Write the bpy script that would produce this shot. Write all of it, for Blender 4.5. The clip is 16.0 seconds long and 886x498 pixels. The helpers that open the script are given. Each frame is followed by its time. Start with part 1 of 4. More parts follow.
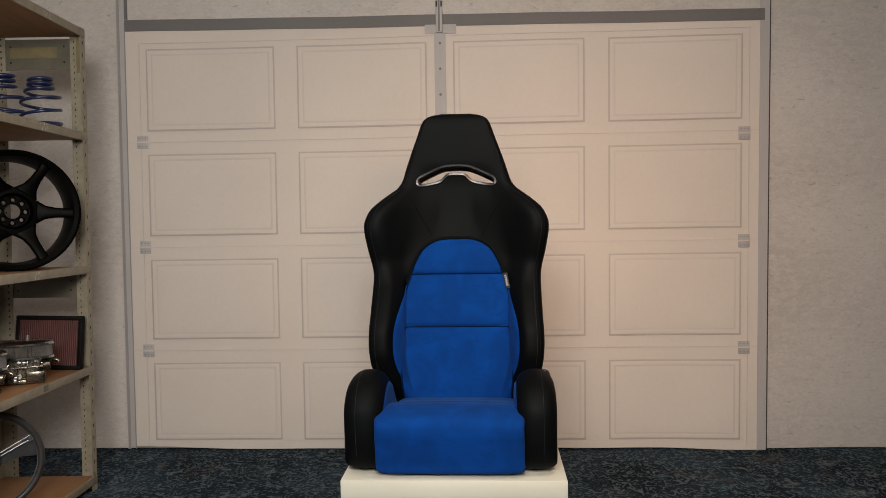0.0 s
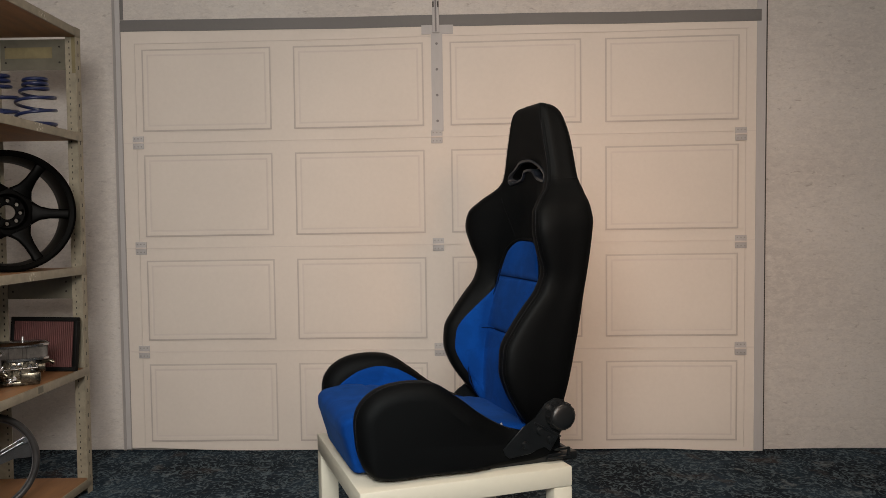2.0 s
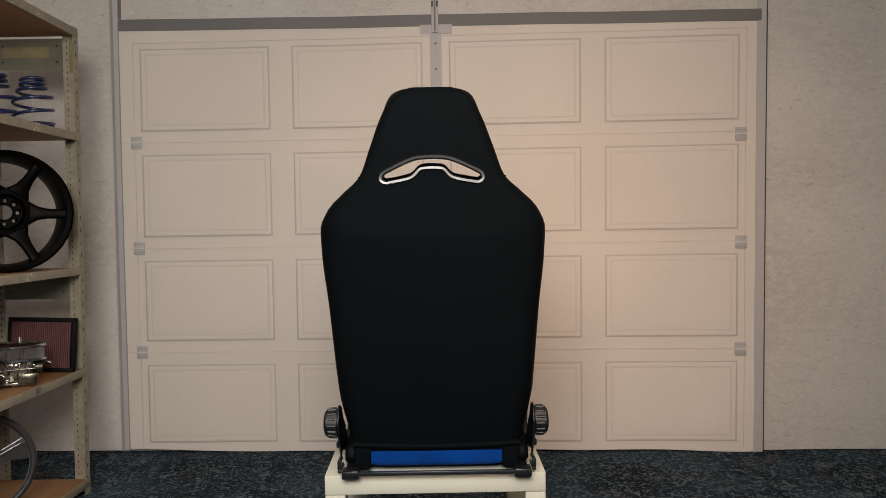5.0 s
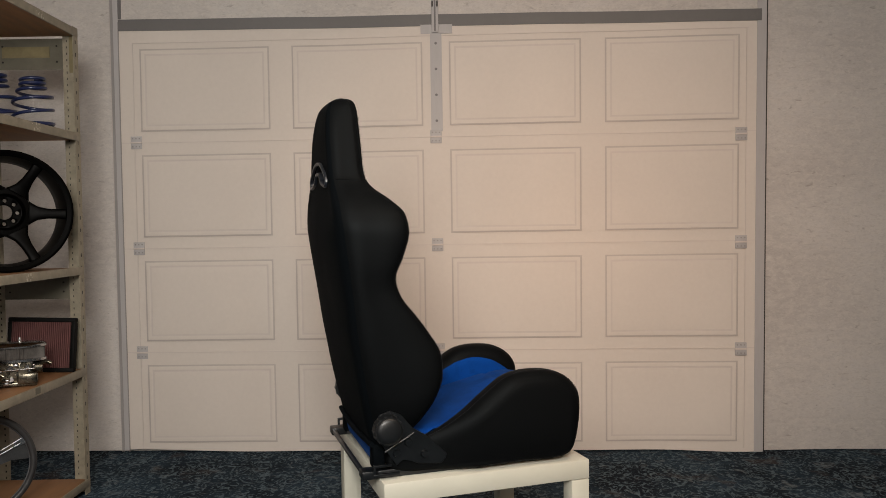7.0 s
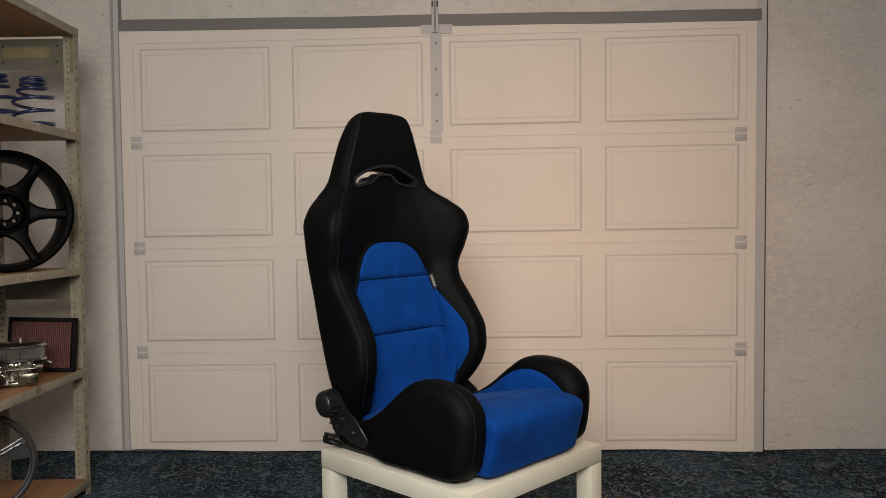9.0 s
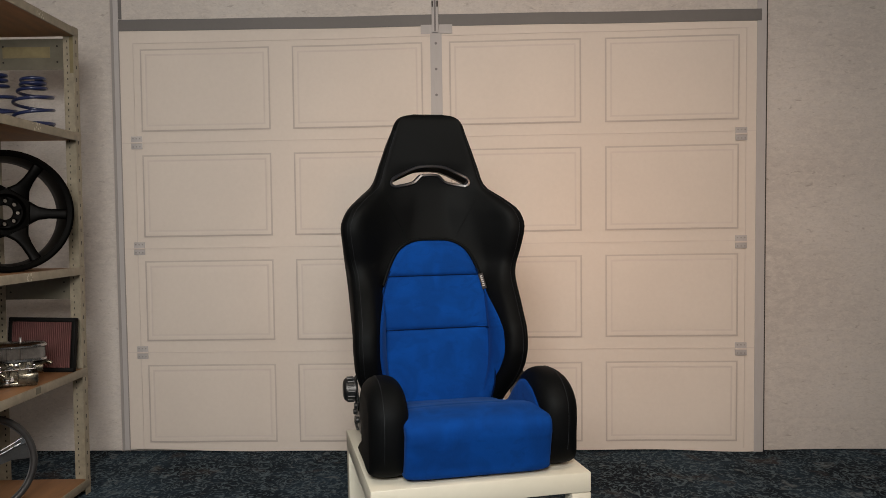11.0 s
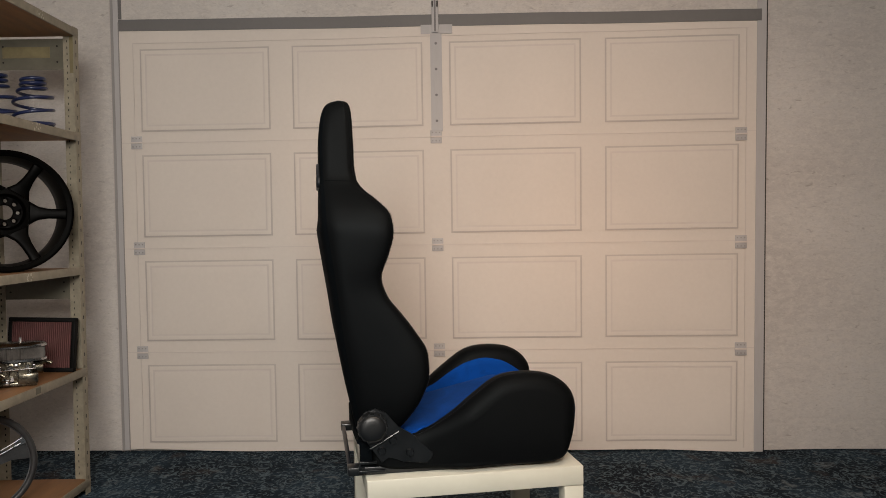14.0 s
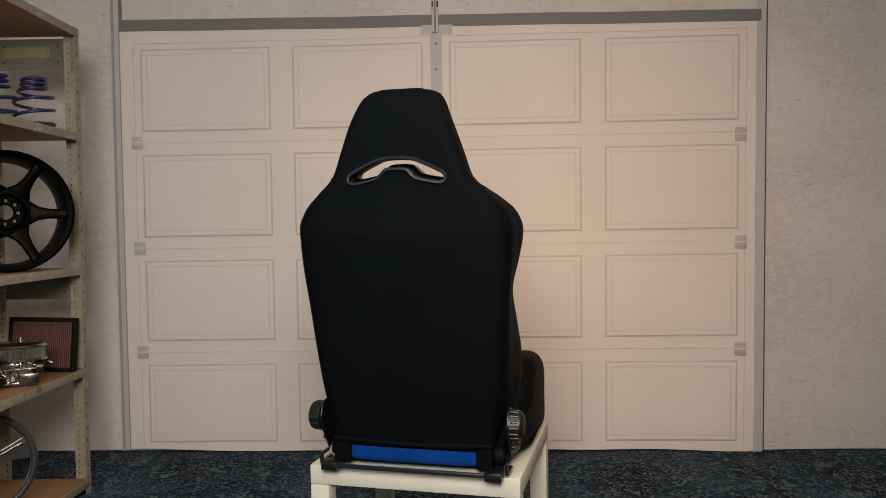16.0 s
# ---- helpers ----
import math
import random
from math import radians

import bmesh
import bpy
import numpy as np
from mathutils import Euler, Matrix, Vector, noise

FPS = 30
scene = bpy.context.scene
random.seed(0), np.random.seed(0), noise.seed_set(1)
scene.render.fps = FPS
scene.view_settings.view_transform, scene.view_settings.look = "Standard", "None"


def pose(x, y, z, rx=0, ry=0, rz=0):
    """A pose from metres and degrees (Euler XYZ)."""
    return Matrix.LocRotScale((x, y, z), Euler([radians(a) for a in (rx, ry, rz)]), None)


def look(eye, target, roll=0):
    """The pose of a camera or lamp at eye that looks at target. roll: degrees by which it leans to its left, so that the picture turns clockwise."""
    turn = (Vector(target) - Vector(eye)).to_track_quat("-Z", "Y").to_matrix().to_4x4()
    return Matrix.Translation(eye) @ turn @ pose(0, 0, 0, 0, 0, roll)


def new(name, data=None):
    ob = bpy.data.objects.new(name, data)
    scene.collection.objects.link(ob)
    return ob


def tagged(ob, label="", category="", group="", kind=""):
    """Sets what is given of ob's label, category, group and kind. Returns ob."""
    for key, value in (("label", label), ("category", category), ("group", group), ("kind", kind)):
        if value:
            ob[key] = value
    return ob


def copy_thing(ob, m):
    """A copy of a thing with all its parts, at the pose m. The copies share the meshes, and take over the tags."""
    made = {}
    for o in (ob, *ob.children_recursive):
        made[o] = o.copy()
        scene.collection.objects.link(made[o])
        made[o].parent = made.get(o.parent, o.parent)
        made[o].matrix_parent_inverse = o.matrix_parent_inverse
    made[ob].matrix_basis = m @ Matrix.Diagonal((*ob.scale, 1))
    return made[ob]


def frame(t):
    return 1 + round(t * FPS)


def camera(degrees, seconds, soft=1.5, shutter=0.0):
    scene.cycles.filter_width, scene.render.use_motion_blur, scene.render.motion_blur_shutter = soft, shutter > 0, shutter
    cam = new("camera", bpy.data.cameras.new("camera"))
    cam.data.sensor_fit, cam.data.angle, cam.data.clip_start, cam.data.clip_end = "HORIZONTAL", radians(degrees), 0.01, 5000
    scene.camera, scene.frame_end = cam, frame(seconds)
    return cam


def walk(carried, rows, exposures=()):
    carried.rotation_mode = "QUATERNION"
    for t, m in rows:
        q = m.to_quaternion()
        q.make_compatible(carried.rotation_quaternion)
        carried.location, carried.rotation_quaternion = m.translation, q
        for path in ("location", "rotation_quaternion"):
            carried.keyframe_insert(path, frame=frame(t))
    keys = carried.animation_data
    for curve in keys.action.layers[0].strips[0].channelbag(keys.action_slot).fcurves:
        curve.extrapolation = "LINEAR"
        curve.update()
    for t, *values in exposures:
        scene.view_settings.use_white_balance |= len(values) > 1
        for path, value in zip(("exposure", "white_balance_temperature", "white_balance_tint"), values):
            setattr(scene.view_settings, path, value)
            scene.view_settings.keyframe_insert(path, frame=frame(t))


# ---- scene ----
cam = camera(57.57, 16.0, soft=0.85)


def eye(dolly, pan, tip):
    """The camera on its tripod: metres back, degrees to the left, degrees down."""
    a, c = radians(1.694 + tip), radians(0.107 - pan)
    way = Vector((math.sin(c) * math.cos(a), math.cos(c) * math.cos(a), -math.sin(a)))
    p = Vector((0, -2.220 - dolly, 1.065))
    return look(p, p + way, -0.894)


walk(cam, [(0, eye(0.022, 0.295, 0.068)), (0.5, eye(0.022, 0.236, 0.048)), (1, eye(0.020, 0.180, 0.030)),
           (1.5, eye(0.017, 0.118, 0.028)), (2, eye(0.015, 0.060, 0.014)), (2.5, eye(0.013, 0.012, 0.002)),
           (3, eye(0.008, -0.003, 0)), (4, eye(0.005, -0.003, 0)), (6.5, eye(0.001, 0, 0)), (7.5, eye(0.003, 0.008, 0)),
           (9, eye(0.004, 0.014, 0)), (14, eye(0.004, 0.010, 0)), (14.6, eye(0.001, 0, 0)), (15.5, eye(0.001, 0, 0)),
           (16, eye(0.008, 0.016, 0))])

# ---- light ----
world = bpy.data.worlds.new("world")
world.use_nodes = True
world.node_tree.nodes["Background"].inputs[0].default_value = (0.55, 0.6, 0.7, 1)
world.node_tree.nodes["Background"].inputs[1].default_value = 0.05
scene.world = world
scene.view_settings.exposure = 0.0


def lamp(name, where, target, sx, sy, power, colour):
    d = bpy.data.lights.new(name, "AREA")
    d.shape, d.size, d.size_y, d.energy, d.color = "RECTANGLE", sx, sy, power, colour
    ob = new(name, d)
    ob.matrix_basis = look(where, target)
    return ob


# unseen ceiling lamps, added to give soft warm light from above
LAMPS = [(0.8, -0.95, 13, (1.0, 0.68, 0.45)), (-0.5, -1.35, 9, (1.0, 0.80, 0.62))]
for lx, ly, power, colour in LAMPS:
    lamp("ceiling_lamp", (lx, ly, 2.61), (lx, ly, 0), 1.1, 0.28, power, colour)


# two unseen studio lights added behind the camera: warm wall pool, main light
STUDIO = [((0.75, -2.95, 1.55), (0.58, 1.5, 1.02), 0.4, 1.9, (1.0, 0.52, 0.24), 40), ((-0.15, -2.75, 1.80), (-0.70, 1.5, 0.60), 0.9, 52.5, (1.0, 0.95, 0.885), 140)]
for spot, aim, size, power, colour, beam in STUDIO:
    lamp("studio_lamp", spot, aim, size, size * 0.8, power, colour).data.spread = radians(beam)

# ---- materials ----
def material(name, colour, rough=0.6, metal=0.0, vary=0.12, scale=8.0, fine=120.0, bump=0.1, dist=0.002, sheen=0.0,
             coat=0.0, spec=0.5, tint=None, stretch=(1, 1, 1), rough_vary=0.08, piece=0.0, dark=None):
    m = bpy.data.materials.new(name)
    m.use_nodes = True
    nt = m.node_tree
    b = nt.nodes["Principled BSDF"]
    N = nt.nodes.new
    co = N("ShaderNodeTexCoord")
    mp = N("ShaderNodeMapping")
    mp.inputs["Scale"].default_value = stretch
    nt.links.new(co.outputs["Object"], mp.inputs["Vector"])
    n1, n2 = N("ShaderNodeTexNoise"), N("ShaderNodeTexNoise")
    for n, s, d in ((n1, scale, 5), (n2, fine, 3)):
        n.inputs["Scale"].default_value, n.inputs["Detail"].default_value = s, d
        nt.links.new(mp.outputs[0], n.inputs["Vector"])
    ad = N("ShaderNodeMath")
    ad.operation = "MULTIPLY_ADD"
    ad.inputs[1].default_value, ad.inputs[2].default_value = 0.35, 0
    nt.links.new(n2.outputs["Fac"], ad.inputs[0])
    sm = N("ShaderNodeMath")
    sm.operation = "ADD"
    nt.links.new(ad.outputs[0], sm.inputs[0])
    nt.links.new(n1.outputs["Fac"], sm.inputs[1])
    rp = N("ShaderNodeValToRGB")
    lo = [c * (1 - vary) for c in colour] if dark is None else dark
    hi = [min(1, c * (1 + vary)) for c in colour]
    rp.color_ramp.elements[0].position, rp.color_ramp.elements[1].position = 0.45, 0.95
    rp.color_ramp.elements[0].color, rp.color_ramp.elements[1].color = (*lo, 1), (*hi, 1)
    nt.links.new(sm.outputs[0], rp.inputs[0])
    out = rp.outputs[0]
    if piece:
        oi, hs, ma = N("ShaderNodeObjectInfo"), N("ShaderNodeHueSaturation"), N("ShaderNodeMapRange")
        ma.inputs["To Min"].default_value, ma.inputs["To Max"].default_value = 1 - piece, 1 + piece
        nt.links.new(oi.outputs["Random"], ma.inputs["Value"])
        nt.links.new(ma.outputs[0], hs.inputs["Value"])
        nt.links.new(out, hs.inputs["Color"])
        out = hs.outputs[0]
    nt.links.new(out, b.inputs["Base Color"])
    mr = N("ShaderNodeMapRange")
    mr.inputs["To Min"].default_value, mr.inputs["To Max"].default_value = max(0.02, rough - rough_vary), min(1, rough + rough_vary)
    nt.links.new(n1.outputs["Fac"], mr.inputs["Value"])
    nt.links.new(mr.outputs[0], b.inputs["Roughness"])
    b.inputs["Metallic"].default_value = metal
    b.inputs["Specular IOR Level"].default_value = spec
    if tint:
        b.inputs["Specular Tint"].default_value = (*tint, 1)
    b.inputs["Sheen Weight"].default_value = sheen
    b.inputs["Sheen Roughness"].default_value = 0.4
    b.inputs["Coat Weight"].default_value = coat
    if sheen:
        b.inputs["Sheen Tint"].default_value = (*[min(1, c * 2 + 0.1) for c in colour], 1)
    if bump:
        bp = N("ShaderNodeBump")
        bp.inputs["Strength"].default_value, bp.inputs["Distance"].default_value = bump, dist
        nt.links.new(n2.outputs["Fac"], bp.inputs["Height"])
        nt.links.new(bp.outputs[0], b.inputs["Normal"])
    return m


def glow(name, colour, strength):
    m = bpy.data.materials.new(name)
    m.use_nodes = True
    b = m.node_tree.nodes["Principled BSDF"]
    b.inputs["Emission Color"].default_value, b.inputs["Emission Strength"].default_value = (*colour, 1), strength
    return m


def chain(m):
    nt = m.node_tree
    co = nt.nodes.new("ShaderNodeTexCoord")

    def noise_of(scale, detail=4, warp=0.0, stretch=(1, 1, 1)):
        mp, n = nt.nodes.new("ShaderNodeMapping"), nt.nodes.new("ShaderNodeTexNoise")
        mp.inputs["Scale"].default_value = stretch
        n.inputs["Scale"].default_value, n.inputs["Detail"].default_value, n.inputs["Distortion"].default_value = scale, detail, warp
        nt.links.new(co.outputs["Object"], mp.inputs[0])
        nt.links.new(mp.outputs[0], n.inputs["Vector"])
        return n.outputs["Fac"]

    def ramp(src, lo, hi, a=0.0, b=1.0):
        r = nt.nodes.new("ShaderNodeMapRange")
        for k, v in zip(("From Min", "From Max", "To Min", "To Max"), (lo, hi, a, b)):
            r.inputs[k].default_value = v
        nt.links.new(src, r.inputs["Value"])
        return r.outputs[0]

    def mix(fac, a, b):
        x = nt.nodes.new("ShaderNodeMix")
        x.data_type = "RGBA"
        for src, k in ((fac, 0), (a, 6), (b, 7)):
            if isinstance(src, (tuple, float)):
                x.inputs[k].default_value = (*src, 1) if isinstance(src, tuple) else src
            else:
                nt.links.new(src, x.inputs[k])
        return x.outputs[2]
    return nt, noise_of, ramp, mix


def concrete():
    """Printed concrete: broad clouds, pale scuffs, dark pits and faint level streaks."""
    m = bpy.data.materials.new("concrete_print")
    m.use_nodes = True
    nt, noise_of, ramp, mix = chain(m)
    c = mix(ramp(noise_of(1.7, 6), 0.38, 0.62), (0.485, 0.447, 0.424), (0.570, 0.534, 0.510))
    c = mix(ramp(noise_of(26, 8, 0.6, (0.8, 1, 1.5)), 0.42, 0.62, 0, 0.6), c, (0.60, 0.555, 0.515))
    c = mix(ramp(noise_of(24, 7, 1.0, (0.8, 1, 1.6)), 0.60, 0.70, 0, 0.45), c, (0.63, 0.60, 0.56))
    c = mix(ramp(noise_of(13, 9, 0.4, (0.6, 1, 1.9)), 0.55, 0.76, 0, 0.20), c, (0.30, 0.265, 0.24))
    c = mix(ramp(noise_of(34, 5, 0.9, (0.6, 1, 1.5)), 0.64, 0.74, 0, 0.5), c, (0.24, 0.21, 0.19))
    c = mix(ramp(noise_of(85, 6, 0.8, (0.75, 1, 1.35)), 0.48, 0.66, 0, 0.24), c, (0.34, 0.30, 0.27))
    c = mix(ramp(noise_of(120, 5, 0.6, (0.7, 1, 1.4)), 0.54, 0.68, 0, 0.32), c, (0.68, 0.64, 0.59))
    b = nt.nodes["Principled BSDF"]
    nt.links.new(c, b.inputs["Base Color"])
    b.inputs["Roughness"].default_value, b.inputs["Specular IOR Level"].default_value = 0.8, 0.2
    return m


def carpet():
    """Mottled carpet: worm-like pale threads and rusty flecks over dark blue."""
    m = bpy.data.materials.new("blue_grey_carpet")
    m.use_nodes = True
    nt, noise_of, ramp, mix = chain(m)
    c = mix(ramp(noise_of(3.2, 5), 0.40, 0.62), (0.007, 0.011, 0.018), (0.024, 0.042, 0.062))
    worm = noise_of(26, 4, 2.6, (1, 0.7, 1))
    c = mix(ramp(worm, 0.50, 0.60, 0, 0.75), c, (0.115, 0.155, 0.18))
    c = mix(ramp(noise_of(15, 5, 1.2), 0.60, 0.70, 0, 0.6), c, (0.17, 0.19, 0.20))
    c = mix(ramp(noise_of(5, 5, 0.5), 0.60, 0.72, 0, 0.5), c, (0.075, 0.05, 0.038))
    c = mix(ramp(noise_of(60, 2), 0.35, 0.5, 0.5, 0), c, (0.004, 0.006, 0.009))
    b = nt.nodes["Principled BSDF"]
    nt.links.new(c, b.inputs["Base Color"])
    b.inputs["Roughness"].default_value, b.inputs["Specular IOR Level"].default_value = 0.95, 0.1
    bp = nt.nodes.new("ShaderNodeBump")
    bp.inputs["Strength"].default_value, bp.inputs["Distance"].default_value = 0.6, 0.004
    nt.links.new(worm, bp.inputs["Height"])
    nt.links.new(bp.outputs[0], b.inputs["Normal"])
    return m


def suede():
    """Blue suede whose nap lies in brushed patches."""
    m = bpy.data.materials.new("blue_suede")
    m.use_nodes = True
    nt, noise_of, ramp, mix = chain(m)
    c = mix(ramp(noise_of(11, 4, 0.9), 0.40, 0.62), (0.001, 0.026, 0.143), (0.001, 0.036, 0.197))
    c = mix(ramp(noise_of(26, 5, 1.6, (0.6, 0.6, 1.2)), 0.56, 0.66, 0, 0.45), c, (0.001, 0.020, 0.115))
    c = mix(ramp(noise_of(900, 2), 0.3, 0.7, 0, 0.25), c, (0.003, 0.055, 0.27))
    b = nt.nodes["Principled BSDF"]
    nt.links.new(c, b.inputs["Base Color"])
    b.inputs["Roughness"].default_value, b.inputs["Specular IOR Level"].default_value = 0.9, 0.08
    b.inputs["Sheen Weight"].default_value, b.inputs["Sheen Roughness"].default_value = 0.06, 0.45
    b.inputs["Sheen Tint"].default_value = (0.2, 0.45, 1.0, 1)
    bp = nt.nodes.new("ShaderNodeBump")
    bp.inputs["Strength"].default_value, bp.inputs["Distance"].default_value = 0.3, 0.0015
    nt.links.new(noise_of(60, 4), bp.inputs["Height"])
    nt.links.new(bp.outputs[0], b.inputs["Normal"])
    return m


CONCRETE, CARPET, SUEDE = concrete(), carpet(), suede()
LEATHER = material("black_leatherette", (0.0014, 0.0016, 0.0019), 0.62, vary=0.15, scale=6, fine=700, bump=0.25, dist=0.0005, spec=0.095, tint=(0.84, 0.95, 1.0))
CLOTH = material("black_back_cloth", (0.0019, 0.0026, 0.0034), 0.75, vary=0.15, scale=5, fine=900, bump=0.3, dist=0.0006, spec=0.05, tint=(0.75, 0.92, 1.0))
CREASE_SHADE = material("dark_blue_seam", (0.001, 0.009, 0.045), 0.9, bump=0, spec=0.05)
THREAD = material("grey_thread", (0.019, 0.022, 0.028), 0.8, bump=0)
PLASTIC = material("black_plastic", (0.0042, 0.0052, 0.0062), 0.42, vary=0.1, scale=20, fine=300, bump=0.1, dist=0.0005)
GLOSS = material("glossy_black_trim", (0.008, 0.010, 0.014), 0.34, vary=0.1, scale=20, fine=300, bump=0.0)
STEEL_BLACK = material("black_painted_steel", (0.0045, 0.0058, 0.0070), 0.32, vary=0.2, scale=25, fine=200, bump=0.08)
LABEL_BLACK = material("black_woven_label", (0.012, 0.012, 0.014), 0.8, bump=0)
LABEL_WHITE = material("white_woven_thread", (0.30, 0.30, 0.31), 0.8, bump=0)
TABLE = material("white_foil", (0.54, 0.53, 0.45), 0.38, vary=0.03, scale=5, fine=90, bump=0.02)
BEIGE = material("beige_print", (0.650, 0.588, 0.535), 0.75, vary=0.05, scale=1.3, fine=60, bump=0.06, spec=0.25)
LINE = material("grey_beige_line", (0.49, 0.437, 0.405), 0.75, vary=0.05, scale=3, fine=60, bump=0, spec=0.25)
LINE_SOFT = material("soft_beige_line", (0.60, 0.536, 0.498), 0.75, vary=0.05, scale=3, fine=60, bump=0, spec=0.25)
SILVER = material("printed_grey_metal", (0.43, 0.41, 0.41), 0.6, vary=0.08, scale=4, fine=80, bump=0, stretch=(1, 1, 0.2))
SILVER_DARK = material("printed_dark_metal", (0.16, 0.15, 0.15), 0.6, vary=0.1, scale=4, fine=80, bump=0)
BAND = material("printed_dark_band", (0.15, 0.143, 0.14), 0.65, vary=0.08, scale=2, fine=60, bump=0)
GAP = material("dark_edge", (0.05, 0.045, 0.04), 0.8, bump=0)
PAINT = material("plain_wall_paint", (0.42, 0.40, 0.38), 0.8, vary=0.04, scale=2, fine=50, bump=0.05)
CEIL = material("ceiling_paint", (0.55, 0.54, 0.52), 0.85, vary=0.04, scale=2, fine=50, bump=0.05)
RACK = material("beige_steel", (0.250, 0.220, 0.163), 0.5, vary=0.22, scale=28, fine=60, bump=0.04, metal=0.0)
RACK_GREY = material("grey_steel", (0.105, 0.097, 0.072), 0.5, vary=0.2, scale=9, fine=60, bump=0.04)
CHIP = material("bare_chip", (0.50, 0.46, 0.38), 0.6, bump=0)
HOLE = material("hole_dark", (0.02, 0.018, 0.015), 0.9, bump=0)
BOARD = material("brown_board", (0.29, 0.145, 0.062), 0.6, vary=0.25, scale=4, fine=40, bump=0.05, stretch=(8, 1, 1))
TAPE = material("masking_tape", (0.17, 0.14, 0.07), 0.7, vary=0.2, scale=20, fine=90, bump=0.05)
SPRING = material("blue_powder_coat", (0.010, 0.017, 0.060), 0.30, vary=0.1, scale=20, fine=200, bump=0.03)
RIM_BLACK = material("satin_black_alloy", (0.0007, 0.0006, 0.0005), 0.42, vary=0.2, scale=10, fine=200, bump=0.03, spec=0.035)
SILVER_MID = material("printed_mid_metal", (0.30, 0.28, 0.275), 0.6, vary=0.1, scale=4, fine=80, bump=0)
CHROME = material("chrome", (0.50, 0.50, 0.51), 0.2, 1.0, vary=0.05, scale=10, bump=0)
ALLOY = material("cast_alloy", (0.15, 0.135, 0.105), 0.27, 0.95, vary=0.6, scale=40, fine=200, bump=0.1)
RIM_GREY = material("polished_grey_alloy", (0.20, 0.20, 0.21), 0.3, 0.9, vary=0.1, scale=10, fine=200, bump=0)
RIM_DARK = material("worn_dark_leather", (0.030, 0.030, 0.031), 0.42, vary=0.25, scale=30, fine=300, bump=0.1)
SPOKE_GREY = material("dull_grey_metal", (0.045, 0.047, 0.050), 0.45, 0.5, vary=0.3, scale=25, fine=200, bump=0.05)
PLEAT = material("red_brown_gauze", (0.115, 0.045, 0.043), 0.85, vary=0.2, scale=20, fine=300, bump=0.3)
GAUZE = material("grey_gauze", (0.11, 0.10, 0.092), 0.6, 0.4, vary=0.3, scale=60, fine=300, bump=0.3)
RUBBER = material("black_rubber", (0.003, 0.003, 0.003), 0.6, spec=0.12, vary=0.1, scale=20, fine=200, bump=0.05)
DIFFUSER = glow("lamp_diffuser", (1.0, 0.93, 0.84), 4.0)


# ---- mesh helpers ----
def part(name, bm, mat, parent=None, label="", smooth=True, angle=40):
    me = bpy.data.meshes.new(name)
    bmesh.ops.recalc_face_normals(bm, faces=bm.faces)
    bm.to_mesh(me)
    bm.free()
    for m in (mat if isinstance(mat, (list, tuple)) else [mat]):
        me.materials.append(m)
    if smooth:
        me.shade_smooth()
        me.set_sharp_from_angle(angle=radians(angle))
    ob = new(name, me)
    ob.parent = parent
    if label:
        ob["label"] = label
    return ob


def twin(ob, parent, m, name=None):
    """Another object on the same mesh."""
    o = new(name or ob.name.split(".")[0], ob.data)
    o.parent = parent
    o.matrix_basis = m
    return o


def holder(name, m=None):
    ob = new(name)
    if m is not None:
        ob.matrix_basis = m
    return ob


def box(x0, x1, y0, y1, z0, z1, bevel=0.0, bm=None, seg=2):
    bm = bm or bmesh.new()
    made = bmesh.ops.create_cube(bm, size=1)["verts"]
    bmesh.ops.scale(bm, vec=(x1 - x0, y1 - y0, z1 - z0), verts=made)
    bmesh.ops.translate(bm, vec=((x0 + x1) / 2, (y0 + y1) / 2, (z0 + z1) / 2), verts=made)
    if bevel:
        edges = list({e for v in made for e in v.link_edges})
        bmesh.ops.bevel(bm, geom=edges, offset=bevel, segments=seg, affect="EDGES", profile=0.5)
    return bm


def cyl(p, q, r, r2=None, n=24, bm=None, cap=True):
    bm = bm or bmesh.new()
    p, q = Vector(p), Vector(q)
    d = q - p
    m = Matrix.Translation((p + q) / 2) @ d.to_track_quat("Z", "Y").to_matrix().to_4x4()
    bmesh.ops.create_cone(bm, cap_ends=cap, segments=n, radius1=r, radius2=r if r2 is None else r2, depth=d.length, matrix=m)
    return bm


def loft(rings, closed=True, caps=True, bm=None):
    """Skin over rings of equal length."""
    bm = bm or bmesh.new()
    vs = [[bm.verts.new(p) for p in r] for r in rings]
    n = len(rings[0])
    for a, b in zip(vs, vs[1:]):
        for i in range(n if closed else n - 1):
            j = (i + 1) % n
            bm.faces.new((a[i], a[j], b[j], b[i]))
    if caps and closed:
        bm.faces.new(vs[0][::-1])
        bm.faces.new(vs[-1])
    return bm


def tube(pts, r, n=8, closed=False, bm=None):
    """A round bar along points."""
    pts = [Vector(p) for p in pts]
    rings, up, m = [], None, len(pts)
    for i, p in enumerate(pts):
        a = pts[(i - 1) % m] if (closed or i) else p
        b = pts[(i + 1) % m] if (closed or i < m - 1) else p
        t = (b - a).normalized()
        if up is None:
            up = t.orthogonal().normalized()
        up = (up - t * up.dot(t)).normalized()
        side = t.cross(up)
        rings.append([p + (up * math.cos(k * 2 * math.pi / n) + side * math.sin(k * 2 * math.pi / n)) * r for k in range(n)])
    if closed:
        rings.append(rings[0])
    return loft(rings, True, not closed, bm)


